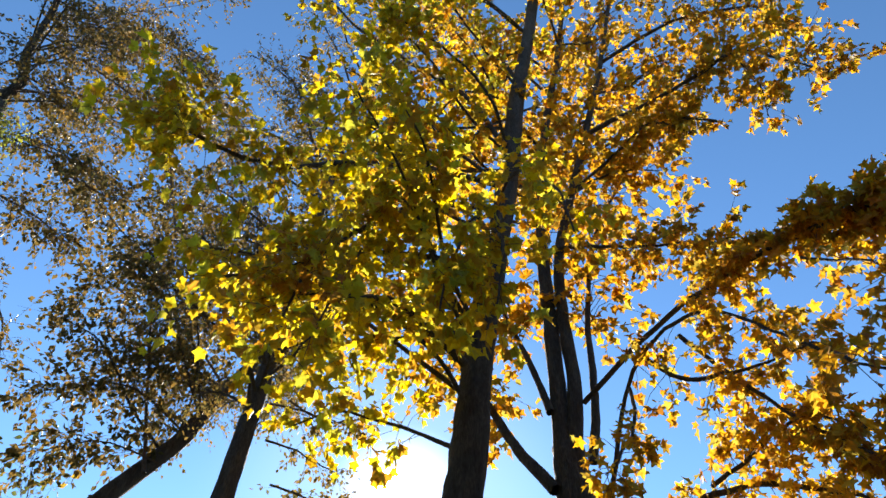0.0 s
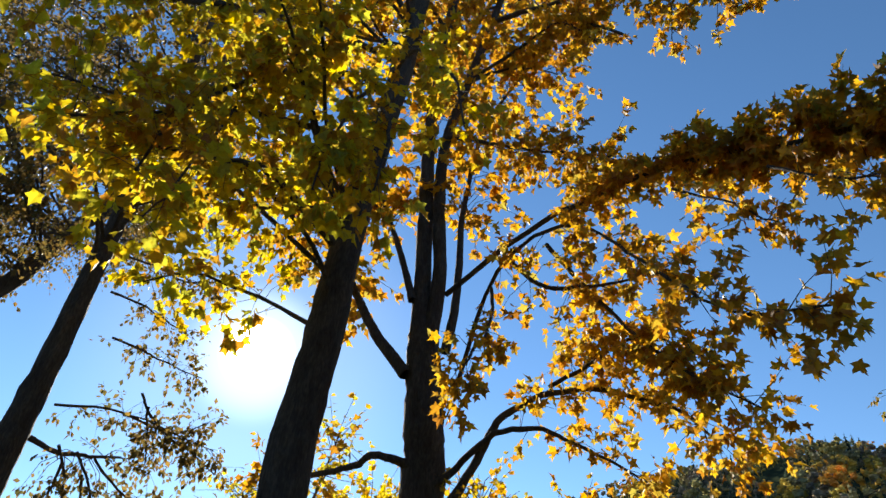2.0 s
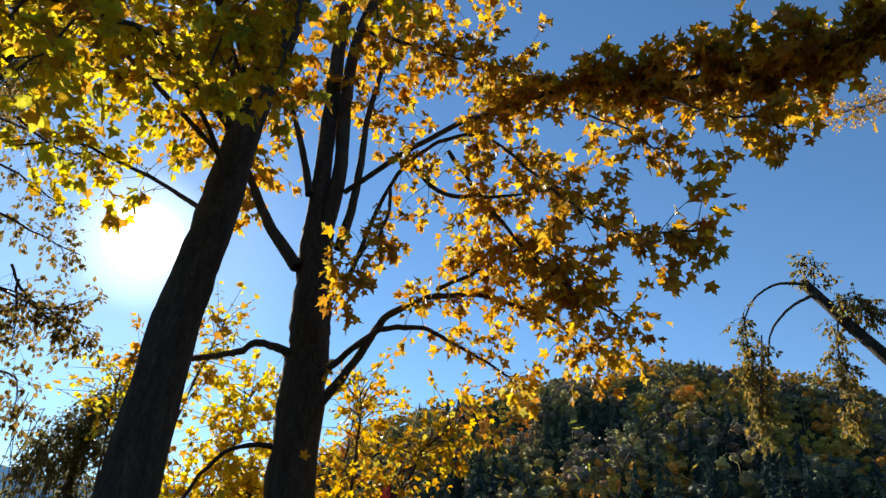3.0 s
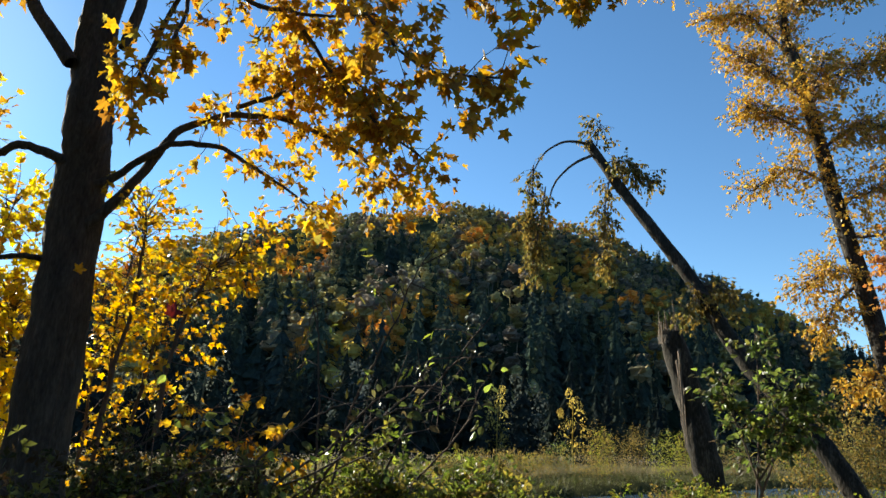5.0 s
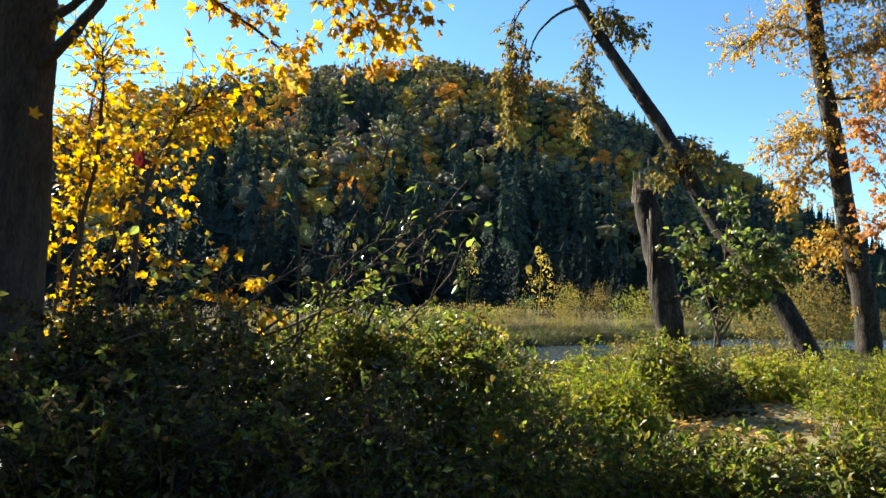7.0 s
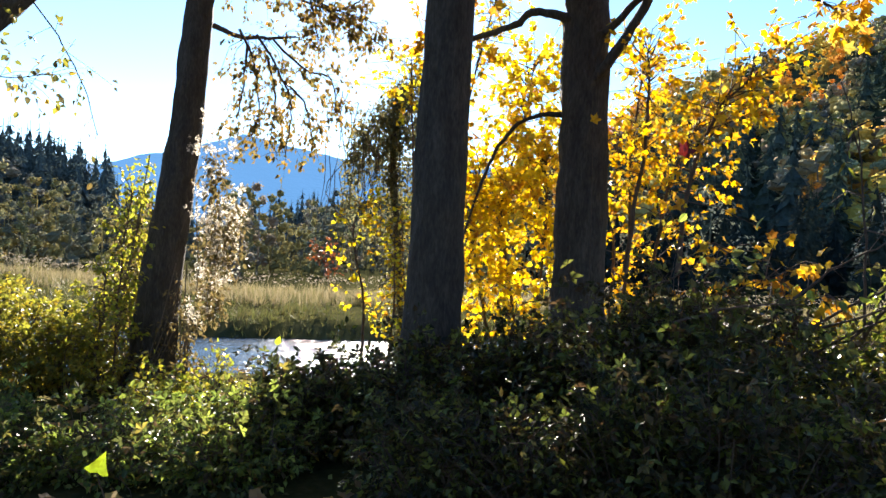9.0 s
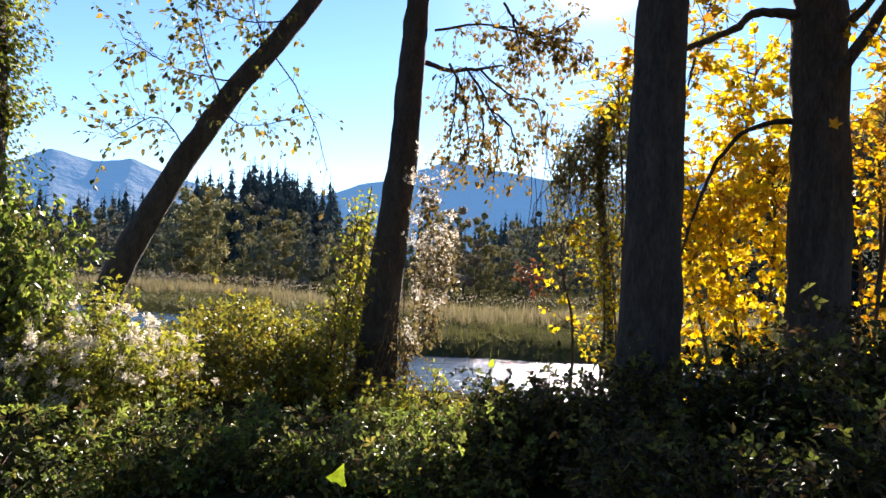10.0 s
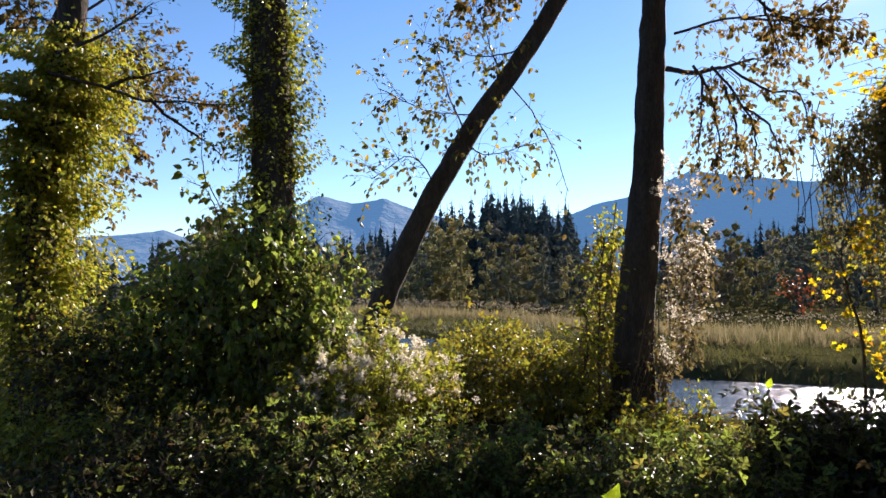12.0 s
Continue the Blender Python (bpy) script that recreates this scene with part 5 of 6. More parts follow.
# ivy-clad trunks
def ivy_tree(name, trunk, r0, r1, thick, count, size, label, seed, mat=LEAF_IVY, flare=0.0, bare=0.3, clad=99.0):
    t = thing(name, base_of(trunk), label, "tree")
    path = limb(t, grounded(trunk), r0, r1, BARK, "trunk", 12, wiggle=0.01, seed=seed)
    g = Growth(seed)
    rng = g.rng
    s = rng.random(count) * (len(path) - 1.01)
    i = s.astype(int)
    p = path[i] + (path[i + 1] - path[i]) * (s - i)[:, None]
    a = rng.random(count) * 6.283
    keep = rng.random(count) < bare + (1.05 - bare) * (0.5 - 0.5 * np.cos(a + 0.82 + 0.5 * np.sin(s * 1.7))) ** 0.7
    keep &= p[:, 2] < clad - 0.5 * rng.random(count) ** 2
    p, a, s = p[keep], a[keep], s[keep]
    k = len(p)
    d = np.stack([np.cos(a), np.sin(a), np.zeros(k)], -1)
    rr = r1 * 0.9 + thick * rng.random(k) ** 1.1 * (0.7 + 0.5 * np.sin(s * 2.1 + a * 2)) * (1 + flare * np.exp(-s * 0.35))
    g.put(p + d * rr[:, None], unit(d + rng.normal(0, 0.6, (k, 3)) + [0, 0, -0.7]), unit(d + rng.normal(0, 0.4, (k, 3)) + [0, 0, 0.5]), size * (0.6 + 0.7 * rng.random(k)))
    for _ in range(26):
        q = path[rng.integers(len(path))]
        e = rng.random() * 6.28
        g.twigs.append(tube(smooth_path([q, q + [0.35 * math.cos(e), 0.35 * math.sin(e), -0.1], q + [0.45 * math.cos(e), 0.45 * math.sin(e), -0.6 - 0.6 * rng.random()]], 4), 0.005, 0.003, 3))
    g.finish(t, KITE, mat, "climbing ivy and vine leaves", name="ivy")
    return t


ivy_tree("ivy_clad_tree", [(-5.23, 5.64, 0.69), (-5.22, 5.64, 2.36), (-5.23, 5.63, 3.55), (-5.25, 5.61, 4.7), (-5.33, 5.67, 6.44), (-5.59, 5.85, 8.99)], 0.24, 0.17, 0.40, 46000, 0.05,
         "dark trunk clad in yellow-green ivy", 331, bare=0.12)
ivy_tree("ivy_clad_tree", [(-6.79, 4, 0.47), (-6.79, 4, 1.86), (-6.72, 4.05, 2.99), (-6.55, 4.10, 3.55), (-6.38, 4.08, 4.37), (-6.22, 4.03, 5.45)], 0.20, 0.11, 0.62, 84000, 0.058,
         "broad ivy-smothered tree glowing yellow-green", 332, LEAF_LIME, 0.5, clad=4.10)
branch_of = bpy.data.objects["ivy_clad_tree.001"]
g = Growth(336)
for pts, cnt in (([(-6.19, 3.72, 3.51), (-5.93, 4.16, 3.45), (-5.73, 4.47, 3.38), (-5.45, 4.80, 3.38), (-5.17, 5.10, 3.39)], 16), ([(-5.93, 4.16, 3.45), (-5.71, 4.39, 3.62), (-5.52, 4.59, 3.68)], 10), ([(-5.73, 4.47, 3.38), (-5.64, 4.65, 3.19), (-5.47, 4.90, 3.04), (-5.36, 5.07, 2.86)], 12), ([(-6.11, 3.76, 3.68), (-5.81, 4.06, 3.95), (-5.49, 4.32, 4.25)], 12)):
    path = limb(branch_of, pts, 0.022, 0.004, BARK, "branch", 5, seed=cnt)
    g.shoots(path, cnt * 2, 0.34, 5, 0.042, start=0.1, droop=0.3, thick=0.003)
g.finish(branch_of, OVAL, LEAF_COTTON, "sparse small browning leaves", name="branch_leaves")
ivy_tree("vine_draped_tree", [(1.06, 9.36, -0.37), (0.94, 9.37, 1.34), (0.8, 9.39, 2.74), (0.87, 9.38, 3.75)], 0.05, 0.03, 0.26, 7000, 0.05,
         "dead tree draped in grey-green hanging vines", 333, LEAF_VINE)
drape = thing("vine_thicket", base_of([(0.61, 9.1, -0.25)]), "grey-green curtain of vines over a dead tree", "shrub")
g = Growth(334)
for c, rad, cnt in (((1.17, 9.12, 3.87), (0.34, 0.32, 0.34), 520), ((0.91, 9.22, 3.58), (0.34, 0.32, 0.34), 620), ((0.65, 9.30, 3.33), (0.32, 0.32, 0.32), 640), ((0.42, 9.35, 3.10), (0.30, 0.32, 0.34), 640), ((0.27, 9.41, 2.76), (0.24, 0.32, 0.40), 520), ((0.22, 9.46, 2.27), (0.18, 0.32, 0.40), 300), ((0.57, 9.39, 2.81), (0.30, 0.32, 0.42), 520), ((0.88, 9.32, 3.06), (0.34, 0.32, 0.42), 560), ((1.14, 9.26, 3.23), (0.34, 0.32, 0.40), 560), ((0.81, 9.41, 2.38), (0.26, 0.32, 0.42), 330), ((1.11, 9.36, 2.57), (0.30, 0.32, 0.45), 420), ((0.56, 9.46, 1.90), (0.24, 0.32, 0.40), 200), ((1.05, 9.42, 1.83), (0.30, 0.32, 0.40), 260)):
    g.cloud(c, rad, cnt, 0.06, 0.1, 0.9)
for k in range(44):
    p = np.array((0.45, 9.21, 2.9)) + g.rng.normal(0, 0.36, 3) * [1, 0.6, 1.2]
    q = np.array([p, p + [g.rng.normal(0, 0.1), 0, -0.5], p + [g.rng.normal(0, 0.15), 0, -1.1]])
    g.twigs.append(tube(smooth_path(q, 4), 0.007, 0.003, 3))
g.finish(drape, OVAL, LEAF_VINE)
sapling([[(0.44, 8.71, -0.18), (0.43, 8.61, 0.77), (0.28, 8.51, 1.55), (0.33, 8.41, 2.04)], [(0.78, 8.49, -0.12), (0.77, 8.39, 0.8), (0.75, 8.29, 1.78)], [(0.99, 8.46, -0.11), (0.92, 8.37, 0.81), (0.84, 8.28, 1.92)]], 30, 0.5, 8, 0.056, LEAF_OLIVE,
        "low orange and yellow maple sapling", 205)

sapling([[(-1.99, 7.03, -0), (-2.02, 7.02, 0.81), (-1.97, 7.03, 1.51), (-1.91, 7.05, 1.98)], [(-2.09, 6.89, 0.02), (-2.14, 6.87, 0.59), (-2.08, 6.89, 1.16)]], 70, 0.3, 8, 0.05, LEAF_LIME,
        "tangle of yellow-green vines against a trunk", 207, "vine_tangle", OVATE, 0.0, 0.6, 0.012, "shrub")
sapling([[(-0.2, 27.12, -0.16), (-0.32, 27.12, 0.52), (-0.42, 27.11, 1.31)]], 26, 0.6, 8, 0.13, LEAF_RUSSET, "small russet shrub on the bank", 208, "russet_shrub", OVATE, 0.3, 0.4, 0.012, "shrub")

# ---- broken trees on the point ----
S_TRUNK = [(16.26, 2.53, 0.4), (16.22, 2.73, 0.67), (16.26, 3.54, 1.96), (16.35, 4.78, 3.53), (16.4, 5.89, 5.54), (16.32, 7.4, 7.86), (16.2, 8.52, 9.71)]
tree = thing("bent_snag", base_of(S_TRUNK), "leaning broken tree with a snapped drooping top", "tree")
limb(tree, grounded(S_TRUNK), 0.26, 0.125, BARK_GREY, "trunk", 12, wiggle=0.02, seed=21)
g = Growth(341)
tops = []
for pts, r0 in (([(16.2, 8.52, 9.67), (15.8, 9.04, 9.71), (15.38, 9.53, 9.33), (15.08, 9.82, 8.35)], 0.05), ([(16.19, 8.33, 9.28), (15.8, 8.84, 8.94), (15.45, 9.23, 8.36), (15.28, 9.32, 7.41)], 0.05)):
    tops.append(limb(tree, pts, r0, 0.015, BARK, sides=6, seed=4))
for pts, cnt in (([(15.17, 9.68, 8.94), (15.15, 9.71, 7.6), (15.18, 9.67, 5.82)], 34), ([(15.35, 9.39, 8.28), (15.28, 9.5, 7.28), (15.21, 9.62, 6.46)], 22), ([(16.23, 7.82, 8.68), (16.04, 7.97, 7.26), (15.99, 7.85, 5.8)], 30),
                 ([(16.16, 7.96, 8.94), (16.3, 7.43, 8.88), (16.52, 6.69, 8.24)], 26), ([(16.23, 8.26, 9.54), (16.26, 8.2, 9.97), (16.28, 8.16, 10.26)], 8), ([(16.39, 5.32, 4.9), (16.21, 5.54, 5.03), (15.97, 5.89, 4.58)], 14),
                 ([(16.4, 5.6, 5.21), (16.43, 5.19, 5.18), (16.42, 4.91, 4.87)], 12)):
    path = limb(tree, pts, 0.02, 0.007, TWIG, sides=4, seed=cnt)
    g.shoots(path, int(cnt * 3.2), 0.6, 11, 0.115, start=0.0, droop=0.9, lift=-0.2, thick=0.008)
g.finish(tree, OVAL, LEAF_SCRUB, "tan and olive leaves hanging from the break", name="leaves")

ST = [(17.36, 5.88, 0.38), (17.31, 6.03, 1), (17.2, 6.34, 2.57), (17.05, 6.7, 4.2)]
stump = thing("broken_stump", base_of(ST), "tall broken trunk with a pale splintered top", "tree stump")
limb(stump, grounded(ST), 0.36, 0.31, BARK_GREY, "trunk", 14, seed=22, flare=0.15)
stump_trunk = stump.children[0]
rng = np.random.default_rng(351)
top = np.array(ST[-1])
for k in range(30):
    a = k * 2.4
    p = top + [0.26 * math.cos(a) * rng.random() ** 0.4, 0.26 * math.sin(a) * rng.random() ** 0.4, -0.25]
    ln = 0.3 + 0.85 * rng.random() ** 1.8
    lean = np.array([-0.14 + rng.normal(0, 0.06), rng.normal(0, 0.06), 1]) * ln
    part("splinter", tube(np.array([p, p + lean * 0.5, p + lean * 1.05]), 0.05 * (0.6 + 0.8 * rng.random()), 0.010, 5, rng, 0.2), SPLIT, stump_trunk, "pale splinter of torn wood")
for k in range(7):
    p = top + [rng.normal(0, 0.15) - 0.25, -0.3, -0.4 - 0.6 * rng.random()]
    part("bark_strip", tube(smooth_path([p, p + [-0.05, -0.05, -0.5], p + [0.06, -0.02, -1.0 - rng.random()]], 4), 0.03, 0.008, 4), SPLIT, stump_trunk, "hanging strip of torn bark")

T_TRUNK = [(23.95, 2.33, 0.46), (23.94, 2.42, 1.45), (23.9, 2.76, 3.33), (24.02, 3.36, 6.85), (24.21, 4.07, 11.1), (24.4, 4.68, 15.14), (24.81, 4.96, 16.25), (25.21, 5.01, 19.75), (25.63, 4.94, 24.18)]
tree = thing("cottonwood_tree", base_of(T_TRUNK), "tall dark-trunked cottonwood with small golden leaves", "tree")
trunk_t = limb(tree, grounded(T_TRUNK), 0.36, 0.11, BARK_GREY, "trunk", 12, wiggle=0.03, seed=23, flare=0.03)
g = Growth(361)
g.shoots(trunk_t, 330, 1.35, 15, 0.12, start=0.30, spread=1.3, droop=0.5, thick=0.01)
g.shoots(trunk_t, 30, 0.8, 10, 0.12, start=0.12, droop=0.5, thick=0.008)

def golden_branch(pts, cnt):
    path = limb(tree, pts, 0.06, 0.012, TWIG, sides=5, seed=cnt)
    g.shoots(path, int(cnt * 3.1), 1.0, 13, 0.125, start=0.05, droop=0.5, thick=0.01)


golden_branch([(24.23, 3.94, 9.95), (23.55, 4.87, 10.51), (22.74, 6.09, 9.65)], 40)
golden_branch([(24.2, 4.13, 11.63), (23.49, 5.15, 12.44), (22.88, 5.95, 12.81)], 54)
golden_branch([(24.26, 4.35, 13.21), (23.65, 5.32, 14.3), (23.18, 6.36, 15.28)], 60)
golden_branch([(24.21, 4.06, 11.2), (23.88, 2.92, 11.65), (23.61, 1.62, 11.04)], 54)
golden_branch([(24.27, 4.33, 13.64), (23.89, 2.82, 13.69), (23.64, 1.15, 13.48)], 60)
golden_branch([(24.16, 3.78, 9.29), (23.9, 2.71, 9.43), (23.59, 1.84, 9.93)], 46)
golden_branch([(24, 3.53, 6.86), (23.49, 4.12, 6.82), (23.04, 4.83, 6.23)], 34)
golden_branch([(24.01, 3.46, 6.48), (23.5, 4.09, 5.69), (23.25, 4.32, 5.11)], 26)
golden_branch([(24.08, 3.65, 8.06), (23.91, 2.63, 7.88), (23.57, 2.11, 7.91)], 30)
golden_branch([(24.62, 4.88, 15.42), (23.97, 5.95, 17.01), (23.24, 7.08, 16.92)], 60)
golden_branch([(24.93, 4.88, 17.98), (24.38, 5.96, 19.52), (23.44, 7.76, 19.15), (22.33, 9.54, 18.92)], 60)
golden_branch([(24.88, 5.09, 17.08), (24.79, 3.93, 17.42), (24.57, 2.59, 17.07)], 60)
golden_branch([(25.21, 5.01, 19.75), (24.69, 5.95, 22.16), (23.95, 7.47, 23.81)], 60)
golden_branch([(25.21, 5.01, 19.75), (25.16, 3.5, 20.92), (25, 2.29, 21.58)], 60)
golden_branch([(23.9, 2.74, 3.16), (23.45, 3.12, 3.65), (23.2, 3.42, 3.29)], 20)
golden_branch([(24.29, 4.22, 12.11), (23.31, 4, 12.7), (22.78, 3.51, 13.57)], 50)
g.finish(tree, KITE, LEAF_GOLDCOTTON, "small golden tan leaves", name="crown")

R_TRUNK = [(22.17, 0.95, -0.16), (22.17, 0.98, 0.76), (22.16, 1.13, 3.12), (22.15, 1.26, 5.85), (22.15, 1.33, 8.48)]
tree = thing("young_maple", base_of(R_TRUNK), "young slim maple with sparse orange-red leaves", "tree")
limb(tree, grounded(R_TRUNK), 0.11, 0.02, BARK_GREY, "trunk", 8, wiggle=0.01, seed=24)
g = Growth(371)
for pts, cnt in (([(22.16, 1.16, 3.59), (21.73, 1.62, 4.52), (21.37, 2.29, 5.63)], 22), ([(22.16, 1.19, 4.72), (21.71, 1.89, 5.98), (21.36, 2.36, 6.77)], 24), ([(22.16, 1.13, 3.43), (21.78, 0.43, 4.16), (21.49, -0.2, 4.85)], 26),
                 ([(22.15, 1.23, 5.2), (21.78, 0.68, 6.04), (21.49, 0.15, 7.16)], 26), ([(22.15, 1.28, 6.67), (21.93, 1.63, 7.48), (21.71, 1.89, 7.95)], 20), ([(22.15, 1.3, 7.16), (21.96, 1.08, 8.06), (21.77, 0.93, 8.79)], 20),
                 ([(22.16, 1.13, 3.27), (21.72, 1.76, 3.72), (21.38, 2.15, 3.86)], 16), ([(22.16, 1.11, 2.8), (21.97, 0.96, 2.79), (21.77, 0.89, 2.32)], 10), ([(22.16, 1.13, 3.43), (21.79, -0.07, 3.54), (21.47, -0.79, 3.79)], 26)):
    path = limb(tree, pts, 0.025, 0.006, TWIG, sides=4, seed=cnt)
    g.shoots(path, int(cnt * 1.8), 0.65, 8, 0.105, start=0.25, droop=0.5, thick=0.007)
g.finish(tree, MAPLE_FAR, LEAF_RED, "sparse orange-red leaves", name="crown")

sapling([[(13.5, 3.83, 0.65), (13.53, 3.75, 1.93), (13.55, 3.66, 3.58)], [(13.53, 3.73, 0.66), (13.25, 3.99, 1.8), (12.97, 4.21, 2.76)], [(13.52, 3.78, 0.65), (13.44, 3.31, 1.83), (13.31, 2.99, 2.66)],
         [(13.5, 3.8, 0.9), (13.6, 3.3, 1.7), (13.7, 2.7, 2.2)]], 46, 0.45, 7, 0.14, LEAF_COVER, "leafy green sapling beside the broken trunks", 206, "green_sapling", OVATE, 0.25, 0.4)


# ---- brush ----
def bush(name, top, half, count, size, mat, label, seed, shape=TRIFOLIATE, stems=30, back=0.8, sprigs=22, fluff=0, canes=9):
    """A dense bush from the soil up to top, half its width across, with a ragged outline of sprigs and bare canes."""
    x, y, z = top
    g0 = float(ground_height(x, y))
    h = max(0.3, z - g0)
    t = thing(name, (x, y, g0), label, "shrub")
    g, inner = Growth(seed), Growth(seed + 2)
    rng = g.rng
    inner.cloud((x, y, g0 + h * 0.42), (half, half * back, h * 0.58), int(count * 1.9), size * 0.76, 0.25, 0.35)
    for k in range(stems):
        a, r = rng.random() * 6.28, rng.random() ** 0.5
        e = np.array([x + half * 0.95 * r * math.cos(a), y + half * back * 0.95 * r * math.sin(a), g0 + h * (1.02 - 0.45 * r * r) + rng.normal(0, 0.06)])
        b = np.array([x + half * 0.4 * r * math.cos(a), y + half * back * 0.4 * r * math.sin(a), g0 - 0.05])
        p = smooth_path([b, (b + e) / 2 + [0, 0, h * 0.12], e], 3)
        if k < sprigs:
            g.shoots(p, 5, 0.34, 7, size * 0.85, start=0.55, droop=0.3, lift=0.5, thick=0.003)
        g.twigs.append(tube(p, 0.008, 0.003, 3))
    for _ in range(canes):
        a, r = rng.random() * 6.28, 0.3 + 0.7 * rng.random()
        b = np.array([x + half * 0.5 * r * math.cos(a), y + half * back * 0.5 * r * math.sin(a), g0 + h * 0.3])
        e = np.array([x + half * 1.25 * r * math.cos(a), y + half * back * 1.25 * r * math.sin(a), g0 + h * (1.22 - 0.4 * r)])
        g.twigs.append(tube(smooth_path([b, (b + e) / 2 + [0, 0, h * 0.2], e + rng.normal(0, 0.08, 3)], 4), 0.005, 0.002, 3))
    g.finish(t, shape, mat)
    inner.finish(t, KITE, mat, name="inner_foliage")
    if fluff:
        f = Growth(seed + 5)
        f.cloud((x, y, g0 + h * 0.5), (half * 1.1, half * back * 1.1, h * 0.62), fluff // 10, 0.034, 0.9, low=0.05)
        at, ax, up, size = [np.repeat(v, 24, axis=0) for v in f.all()]
        k = len(at)
        f.at, f.axis, f.up, f.size = [at + f.rng.normal(0, 0.017, (k, 3))], [f.rng.normal(0, 1, (k, 3))], [f.rng.normal(0, 1, (k, 3))], [size]
        f.finish(t, TUFT, FLUFF, "pale fluffy seed heads", name="seed_fluff")
    return t


def weeds(top, half, label, seed, mat=LEAF_WEED, stems=70):
    """A stand of upright leafy stalks."""
    x, y, z = top
    g0 = float(ground_height(x, y))
    h = max(0.4, z - g0)
    t = thing("weeds", (x, y, g0), label, "plants")
    g = Growth(seed)
    rng = g.rng
    for _ in range(stems):
        e, r = rng.random() * 6.28, rng.random() ** 0.5
        foot = np.array([x + half * r * math.cos(e), y + half * r * math.sin(e), g0 - 0.03])
        tip = foot + [rng.normal(0, 0.14), rng.normal(0, 0.14), h * (0.35 + 0.8 * rng.random()) * (1.05 - 0.35 * r)]
        p = smooth_path([foot, (foot + tip) / 2 + [rng.normal(0, 0.03), rng.normal(0, 0.03), 0.02], tip], 4)
        g.twigs.append(tube(p, 0.005, 0.002, 3))
        g.shoots(p, 8, 0.17, 9, 0.07, start=0.2, droop=0.25, lift=0.4, thick=0.0015)
    g.finish(t, NARROW, mat, twig_mat=TWIG)


BRAMBLE = "dense glossy bramble coloured dark as in shade"

def undergrowth(k, top, half, count, size, mat, label):
    if "weeds" in label or "beside the clearing" in label:
        weeds(top, half * 0.7, label, 400 + k * 7)
    else:
        bush("bush", top, half, count, size * (0.9 if k % 3 == 1 else 1), mat, label, 400 + k * 7, shape=OVAL if k % 3 == 1 else TRIFOLIATE,
             canes=26 if mat is LEAF_SUN_TINTED and top[2] > 1.0 else 9)


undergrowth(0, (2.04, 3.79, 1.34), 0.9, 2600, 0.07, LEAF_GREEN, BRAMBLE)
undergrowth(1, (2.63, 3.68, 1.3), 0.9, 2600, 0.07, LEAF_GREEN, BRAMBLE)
undergrowth(2, (3.46, 3.8, 1.24), 0.8, 2400, 0.075, LEAF_SUN_TINTED, "mixed green and brown bramble thicket")
undergrowth(3, (4.24, 3.59, 1.24), 0.8, 2600, 0.085, LEAF_SUN_TINTED, "green bramble in sun-bright colours over dead canes")
undergrowth(4, (5.18, 3.34, 1.05), 0.8, 2200, 0.08, LEAF_SUN_TINTED, "mixed green and brown bramble thicket")
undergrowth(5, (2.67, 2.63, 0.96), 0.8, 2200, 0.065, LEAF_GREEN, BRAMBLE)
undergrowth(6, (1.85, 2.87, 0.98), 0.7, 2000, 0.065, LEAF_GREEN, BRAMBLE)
undergrowth(7, (4.28, 2.53, 0.77), 0.8, 2200, 0.07, LEAF_SUN_TINTED, "mixed green and brown bramble thicket")
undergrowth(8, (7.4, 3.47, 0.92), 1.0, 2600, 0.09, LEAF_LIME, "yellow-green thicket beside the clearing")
undergrowth(9, (10.02, 3.69, 0.75), 1.0, 3000, 0.10, LEAF_SUN_TINTED, "green thicket below the broken trunks")
undergrowth(10, (7.03, 3.08, 0.66), 0.7, 2000, 0.08, LEAF_LIME, "yellow-green thicket beside the clearing")
undergrowth(11, (12.41, 2.64, 0.49), 0.7, 1800, 0.09, LEAF_LIME, "small yellow bush at the foot of the snag")
undergrowth(12, (11.17, 3.44, 0.35), 0.9, 2200, 0.10, LEAF_GREEN, "green thicket below the broken trunks")
undergrowth(13, (9.64, 0.97, 1.07), 0.95, 2600, 0.075, LEAF_LIME, "feathery yellow-green weeds by the clearing")
undergrowth(14, (9.18, 0.29, 1.22), 0.95, 2600, 0.075, LEAF_LIME, "feathery yellow-green weeds by the clearing")
undergrowth(15, (8.68, -0.32, 1.31), 1.0, 2600, 0.075, LEAF_LIME, "feathery yellow-green weeds by the clearing")
undergrowth(16, (5.25, 1.89, 0.26), 0.62, 950, 0.09, LEAF_SUN_TINTED, "low leafy ground cover")
undergrowth(17, (5.63, 1.31, 0.24), 0.6, 950, 0.09, LEAF_SUN_TINTED, "low leafy ground cover")
undergrowth(18, (6.35, 0.69, 0.30), 0.62, 950, 0.09, LEAF_SUN_TINTED, "low leafy ground cover")
undergrowth(19, (5.78, 0.06, 0.5), 0.62, 950, 0.105, LEAF_SUN_TINTED, "low leafy ground cover")
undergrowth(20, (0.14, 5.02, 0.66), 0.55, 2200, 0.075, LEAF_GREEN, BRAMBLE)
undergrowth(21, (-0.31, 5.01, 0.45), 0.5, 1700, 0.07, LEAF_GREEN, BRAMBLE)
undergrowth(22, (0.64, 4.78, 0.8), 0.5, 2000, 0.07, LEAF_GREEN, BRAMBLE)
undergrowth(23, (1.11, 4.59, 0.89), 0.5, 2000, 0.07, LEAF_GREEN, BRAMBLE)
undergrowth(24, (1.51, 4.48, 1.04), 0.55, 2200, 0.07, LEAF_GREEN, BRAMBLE)
